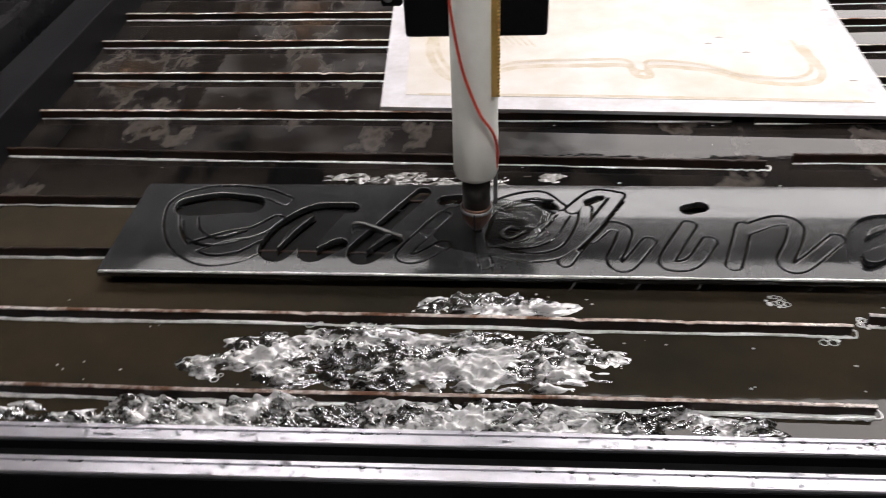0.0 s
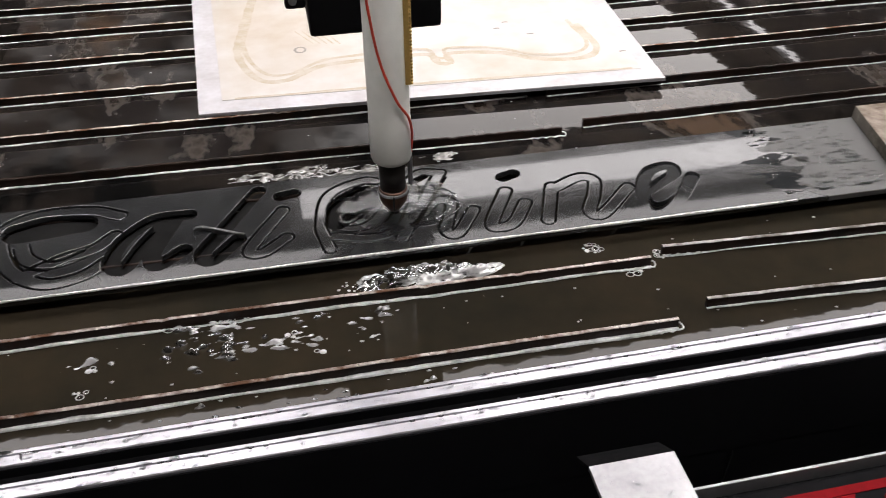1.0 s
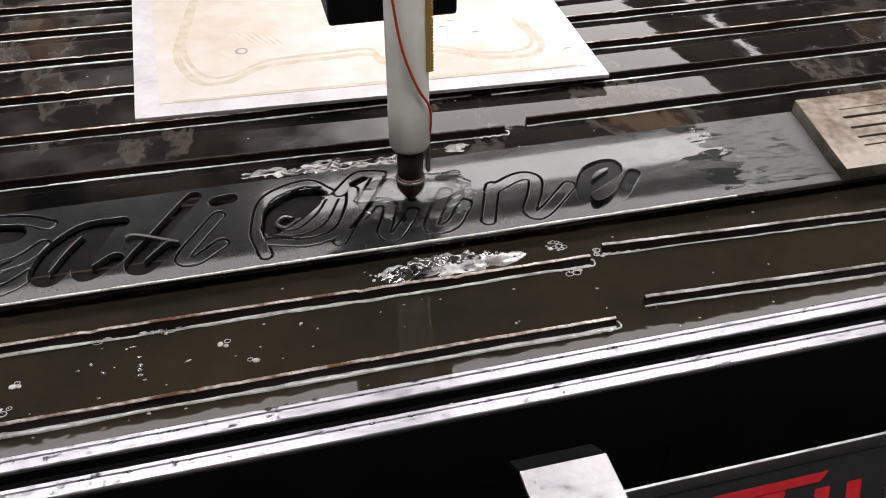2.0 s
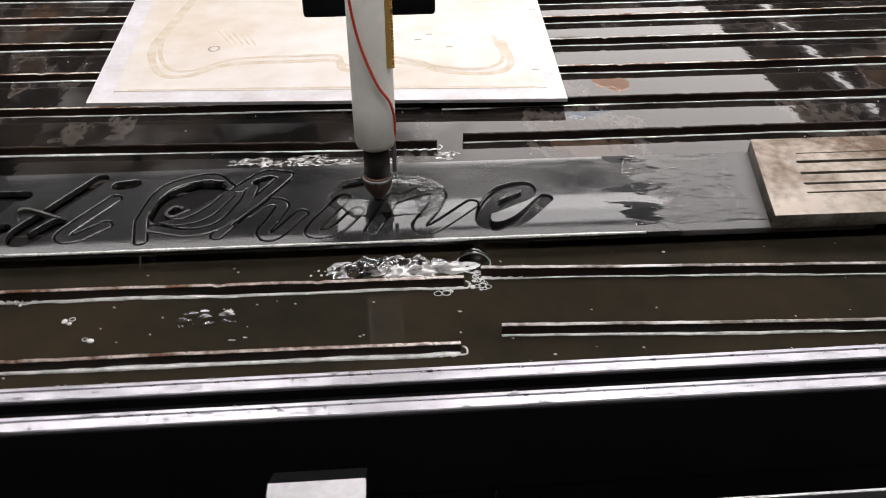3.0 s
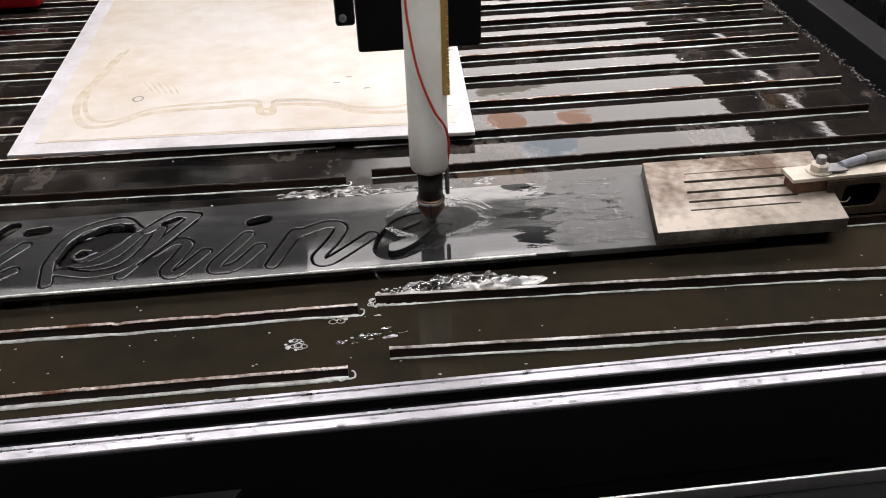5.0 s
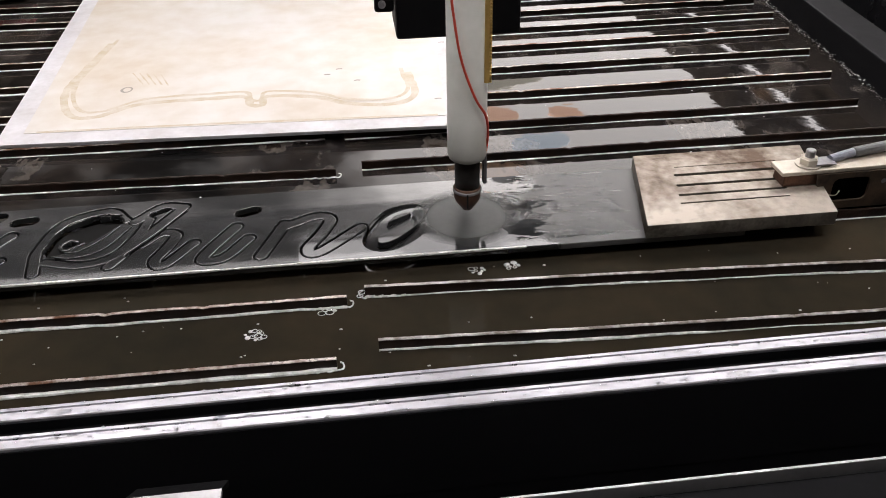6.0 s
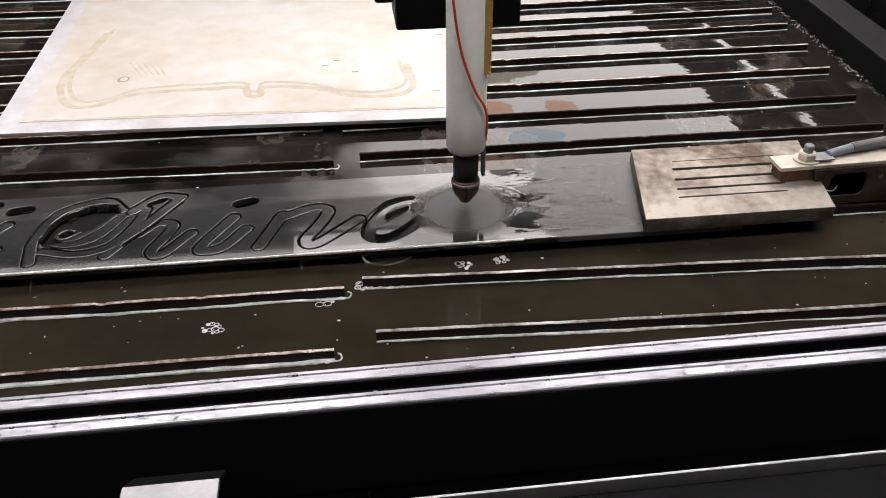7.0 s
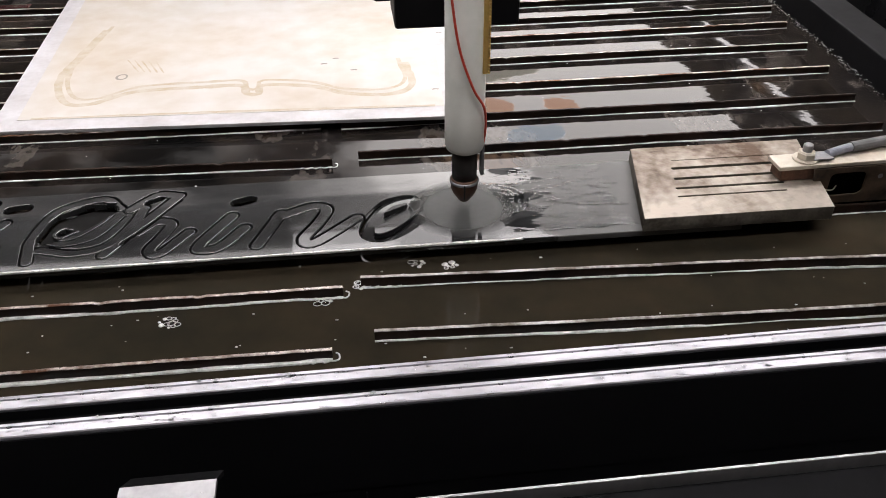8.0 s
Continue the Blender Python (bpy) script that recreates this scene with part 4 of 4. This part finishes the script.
def dry_patch():
    """The air of the torch blows the film away in a round patch with a ragged rim."""
    bm = bmesh.new()
    rings = []
    for i in range(13):
        ring = []
        for k in range(96):
            a = 2 * math.pi * k / 96
            r = 0.050 * (i / 12) * (1 + 0.06 * noise.noise((1.6 * math.cos(a), 1.6 * math.sin(a), 5)) + 0.03 * noise.noise((6 * math.cos(a), 6 * math.sin(a), 2))) + 0.0008
            ring.append(bm.verts.new((r * math.cos(a), 0.95 * r * math.sin(a), 0.0006 if i < 12 else 0.0001)))
        rings.append(ring)
    bm.faces.new(rings[0])
    for p, q in zip(rings, rings[1:]):
        for k in range(96):
            bm.faces.new((p[k], q[k], q[(k + 1) % 96], p[(k + 1) % 96]))
    return tagged(part("dry_patch", bm, M_DRY, smooth=True), "matt grey round patch blown dry on the wet plate", "dry patch")


DRY = dry_patch()


def bubble_cluster(x, y, size, count, seed, long=1.4, low=0.0014, high=0.0034, froth=False):
    """A raft of clear bubbles, each with a white ring of lather at the water line."""
    rng = random.Random(seed)
    raft = thing("foam", "small raft of clear foam bubbles on the water", "foam", (x, y, WATER), group="foam on the water")
    domes, rings, taken = bmesh.new(), bmesh.new(), []
    for _ in range(count * 6):
        if len(taken) >= count:
            break
        a, d, r = rng.uniform(0, 6.3), size * math.sqrt(rng.random()), rng.uniform(low, high)
        p = Vector((d * math.cos(a) * long, d * math.sin(a), 0))
        if any((p - q).length < 0.8 * (r + w) for q, w in taken):
            continue
        taken.append((p, r))
        white = rng.random() < (0.7 if froth else 0.55)
        m = Matrix.LocRotScale(p + Vector((0, 0, -0.35 * r)), Euler((0, 0, 3 * rng.random())), (1.2, 1, 0.85))
        bmesh.ops.create_icosphere(rings if white else domes, subdivisions=2, radius=r * 0.92, matrix=m)
        if not white:
            loop = [p + Vector((1.12 * r * math.cos(k * 0.4488), 0.95 * r * math.sin(k * 0.4488), 0.00015)) for k in range(15)]
            tube(loop, 0.00026 + 0.00022 * rng.random(), 6, rings, step=0.0012)
    tagged(part("bubbles", domes, M_CLEAR, raft, smooth=True), "clear little bubbles", kind="stuff")
    tagged(part("lather", rings, M_LATHER, raft, smooth=True), "white lather between the bubbles", kind="stuff")
    return raft


BUBBLES = [bubble_cluster(x, y, s, n, 40 + k, high=0.0052 if 5 < k < 8 else 0.0036) for k, (x, y, s, n) in enumerate((
    (-0.083, 0.046, 0.006, 12), (-0.007, 0.067, 0.0045, 12), (0.027, 0.085, 0.0055, 14), (0.122, 0.105, 0.0055, 16), (0.153, 0.109, 0.0048, 11), (0.181, 0.105, 0.001, 2),
    (-0.337, 0.081, 0.0075, 26), (-0.385, 0.083, 0.0055, 16), (-0.440, 0.046, 0.003, 5), (-0.444, 0.024, 0.004, 6), (-0.294, 0.053, 0.003, 5), (-0.350, 0.082, 0.004, 6), (-0.272, 0.030, 0.003, 5)))]
FROTH = [bubble_cluster(0, 0, s, n, 90 + k, long, 0.0006, 0.0022, True) for k, (s, n, long) in enumerate(((0.008, 46, 4.2), (0.008, 36, 3.4), (0.006, 20, 2.4), (0.009, 30, 2.6)))]


def large_bubble():
    """A thin dome of water with a white ring painting the glint at its foot."""
    ob = thing("water_bubble", "large clear bubble standing on the water", "bubble", (0.018, 0.104, WATER))
    bm = bmesh.new()
    bmesh.ops.create_uvsphere(bm, u_segments=28, v_segments=16, radius=0.0135)
    bmesh.ops.delete(bm, geom=[v for v in bm.verts if v.co.z < -0.002], context="VERTS")
    inner = bm.copy()
    bmesh.ops.scale(inner, vec=(0.97, 0.97, 0.97), verts=inner.verts)
    bmesh.ops.reverse_faces(inner, faces=inner.faces)
    me = bpy.data.meshes.new("inner")
    inner.to_mesh(me)
    inner.free()
    bm.from_mesh(me)
    bpy.data.meshes.remove(me)
    part("dome", bm, M_CLEAR, ob, smooth=True)
    ring = [(0.0136 * math.cos(a), 0.0136 * math.sin(a), 0.0004) for a in (0.35 * k for k in range(19))]
    part("foot_ring", tube(ring, 0.0007, 8, step=0.0015), M_GLINT, ob, "white ring painted as the glint of water", smooth=True)
    return ob


BIG_BUBBLE = large_bubble()


def specks(name, label, category, mat, places, flat=1.0, sides=1, long=1.8):
    """Many tiny bits too small to pick apart, as one mesh."""
    bm = bmesh.new()
    for (x, y, z), r in places:
        bmesh.ops.create_icosphere(bm, subdivisions=sides, radius=r, matrix=Matrix.LocRotScale((x, y, z), None, (random.uniform(0.8, long), 1, flat)))
    return tagged(part(name, bm, mat, smooth=True), label, category, kind="stuff")


specks("floating_specks", "tiny pale specks floating on the water", "debris", M_FOAM,
       [((random.uniform(-0.6, 0.55), random.choice((random.uniform(-0.03, 0.11), random.uniform(0.26, 0.60))), WATER), random.uniform(0.0004, 0.0011)) for _ in range(170)], 0.6)
specks("rail_droplets", "water drops beaded on the aluminium rail", "water drops", M_CLEAR,
       [((random.uniform(-0.7, 0.6), random.choice((random.uniform(-0.0800, -0.0685), random.uniform(-0.0548, -0.0435))), 0.8205), random.uniform(0.0005, 0.0016)) for _ in range(700)], 0.35)
specks("rail_splashes", "long flat splashes of water on the aluminium rail", "water drops", M_CLEAR,
       [((0.25 - 0.95 * random.random() ** 0.7, random.choice((random.uniform(-0.0800, -0.0685), random.uniform(-0.0548, -0.0435))), 0.8205), random.uniform(0.0006, 0.0016)) for _ in range(130)], 0.30, 1, 5.0)
specks("bracket_droplets", "water drops beaded on the zinc bracket", "water drops", M_CLEAR,
       [((-0.096 + random.uniform(-0.026, 0.026), random.uniform(-0.166, -0.138), 0.8225), random.uniform(0.0006, 0.0016)) for _ in range(26)], 0.4)
specks("plate_droplets", "water drops beaded on the steel plate", "water drops", M_CLEAR,
       [((0.16 + 0.11 * random.random() ** 0.8, 0.124 + 0.11 * random.random() ** 1.5, PLATE), random.uniform(0.0006, 0.0019)) for _ in range(260)], 0.24, 2, 6.0)
specks("metal_chips", "bright metal chips lying along the tank ledge", "metal chips", M_CHIPS,
       [((0.634 + 0.055 * y + random.uniform(-0.004, 0.004), y, 0.7905 + random.uniform(0, 0.005)), random.uniform(0.0004, 0.0011)) for y in (random.uniform(0.25, 0.95) for _ in range(430))], 0.6)


def red_bar():
    ob = part("red_bar", box(-0.66, -0.495, 0.945, 0.985, H, 0.825, 0.003), M_RED)
    tagged(ob, "red painted bar lying across the slats", "metal bar")


red_bar()


# ---- what moves ----
def motions():
    torch = [(0, -0.262, 0.178), (0.2, -0.250, 0.176), (0.5, -0.227, 0.175), (1, -0.193, 0.175), (1.5, -0.156, 0.181), (3, -0.057, 0.182),
             (3.5, -0.025, 0.182), (4, 0.010, 0.186), (4.5, 0.045, 0.186), (5.2, 0.098, 0.182)]
    rest = (5.6, 8)
    walk(TORCH, [(t, pose(x, y, 0.807)) for t, x, y in torch] + [(t, pose(0.123, 0.176, 0.811)) for t in rest])
    walk(GANTRY, [(t, pose(0, y, 0)) for t, x, y in torch] + [(t, pose(0, 0.176, 0)) for t in rest])
    walk(RIPPLES, [(t, pose(x, y - 0.004, PLATE)) for t, x, y in torch] + [(t, pose(0.123, 0.172, PLATE)) for t in rest])
    walk(SPLASH_FRONT, [(0, pose(-0.33, -0.017, WATER)), (0.2, pose(-0.30, -0.017, WATER - 0.0020)), (0.35, pose(-0.29, -0.017, WATER - 0.0045)), (0.7, pose(-0.30, -0.017, WATER - 0.010)), (8, pose(-0.30, -0.017, WATER - 0.02))])
    walk(SPLASH_MIDDLE, [(0, pose(-0.31, 0.042, WATER)), (0.2, pose(-0.30, 0.045, WATER - 0.0014)), (0.5, pose(-0.31, 0.048, WATER - 0.0043)), (0.9, pose(-0.33, 0.054, WATER - 0.0070)), (1.3, pose(-0.35, 0.050, WATER - 0.0085)), (8, pose(-0.30, 0.042, WATER - 0.02))])
    walk(SPLASH_LATE, [(0, pose(-0.20, 0.042, WATER - 0.015)), (2.3, pose(-0.20, 0.042, WATER - 0.012)), (2.65, pose(-0.195, 0.042, WATER - 0.0016)), (2.85, pose(-0.19, 0.042, WATER - 0.0024)), (3.0, pose(-0.188, 0.042, WATER - 0.0046)), (3.15, pose(-0.185, 0.042, WATER - 0.0060)), (3.35, pose(-0.18, 0.044, WATER - 0.0032)), (3.6, pose(-0.175, 0.044, WATER - 0.0034)), (3.85, pose(-0.17, 0.044, WATER - 0.009)), (8, pose(-0.17, 0.044, WATER - 0.018))])
    walk(DRY, [(0, pose(0.121, 0.170, PLATE - 0.004)), (5.25, pose(0.121, 0.170, PLATE - 0.002)), (5.5, pose(0.121, 0.170, PLATE)), (8, pose(0.121, 0.170, PLATE))])
    walk(SPLASH_GAP, [(0, pose(0.02, 0.054, WATER - 0.015)), (3.8, pose(0.02, 0.054, WATER - 0.009)), (4.2, pose(0.022, 0.056, WATER - 0.0025)), (4.6, pose(0.028, 0.048, WATER - 0.0016)), (4.9, pose(0.032, 0.046, WATER - 0.003)), (5.4, pose(0.04, 0.05, WATER - 0.009)), (8, pose(0.04, 0.05, WATER - 0.016))])
    walk(SPLASH_EDGE, [(t, pose(x + 0.01, 0.100, WATER)) for t, x, y in torch] + [(5.6, pose(0.10, 0.102, WATER - 0.009)), (8, pose(0.10, 0.102, WATER - 0.02))])
    walk(SPLASH_BACK, [(t, pose(x - 0.035, 0.270, WATER - 0.0006)) for t, x, y in torch] + [(5.6, pose(0.10, 0.268, WATER - 0.007)), (8, pose(0.10, 0.268, WATER - 0.015))])
    walk(BUBBLES[0], [(0, pose(-0.034, 0.108, WATER)), (1.5, pose(-0.024, 0.104, WATER)), (2.8, pose(0.016, 0.088, WATER)), (3.2, pose(0.024, 0.058, WATER)), (4, pose(0.003, 0.044, WATER)), (4.6, pose(-0.027, 0.040, WATER)), (6, pose(-0.064, 0.045, WATER)), (7, pose(-0.095, 0.046, WATER)), (8, pose(-0.128, 0.056, WATER))])
    walk(BIG_BUBBLE, [(0, pose(0.010, 0.106, WATER - 0.020)), (2.3, pose(0.012, 0.106, WATER - 0.018)), (2.75, pose(0.018, 0.104, WATER - 0.004)), (3.0, pose(0.020, 0.102, WATER)), (3.2, pose(0.020, 0.102, WATER - 0.004)), (3.4, pose(0.020, 0.102, WATER - 0.018)), (8, pose(0.020, 0.102, WATER - 0.020))])
    walk(BUBBLES[3], [(0, pose(0.14, 0.104, WATER - 0.012)), (4.9, pose(0.126, 0.105, WATER - 0.010)), (5.5, pose(0.124, 0.105, WATER)), (6, pose(0.122, 0.105, WATER)), (7, pose(0.112, 0.103, WATER)), (8, pose(0.073, 0.109, WATER))])
    walk(BUBBLES[4], [(0, pose(0.17, 0.107, WATER - 0.012)), (4.9, pose(0.158, 0.108, WATER - 0.010)), (5.5, pose(0.155, 0.109, WATER)), (6, pose(0.153, 0.109, WATER)), (7, pose(0.145, 0.107, WATER)), (8, pose(0.101, 0.104, WATER))])
    for k, (dx, y, lag) in enumerate(((-0.012, 0.101, 0.0), (0.030, 0.104, 0.4), (-0.040, 0.100, 0.2), (0.002, 0.272, 0.0))):
        rows = [(t, pose(x + dx + 0.006 * math.sin(9 * t + k), y + 0.002 * math.sin(7 * t + 2 * k), WATER - 0.0006 * abs(math.sin(5 * t + k)), 0, 0, 12 * math.sin(4 * t + k))) for t, x, _ in torch]
        walk(FROTH[k], rows + [(5.6, pose(0.10 + dx, y, WATER - 0.008)), (8, pose(0.10 + dx, y, WATER - 0.015))])


motions()
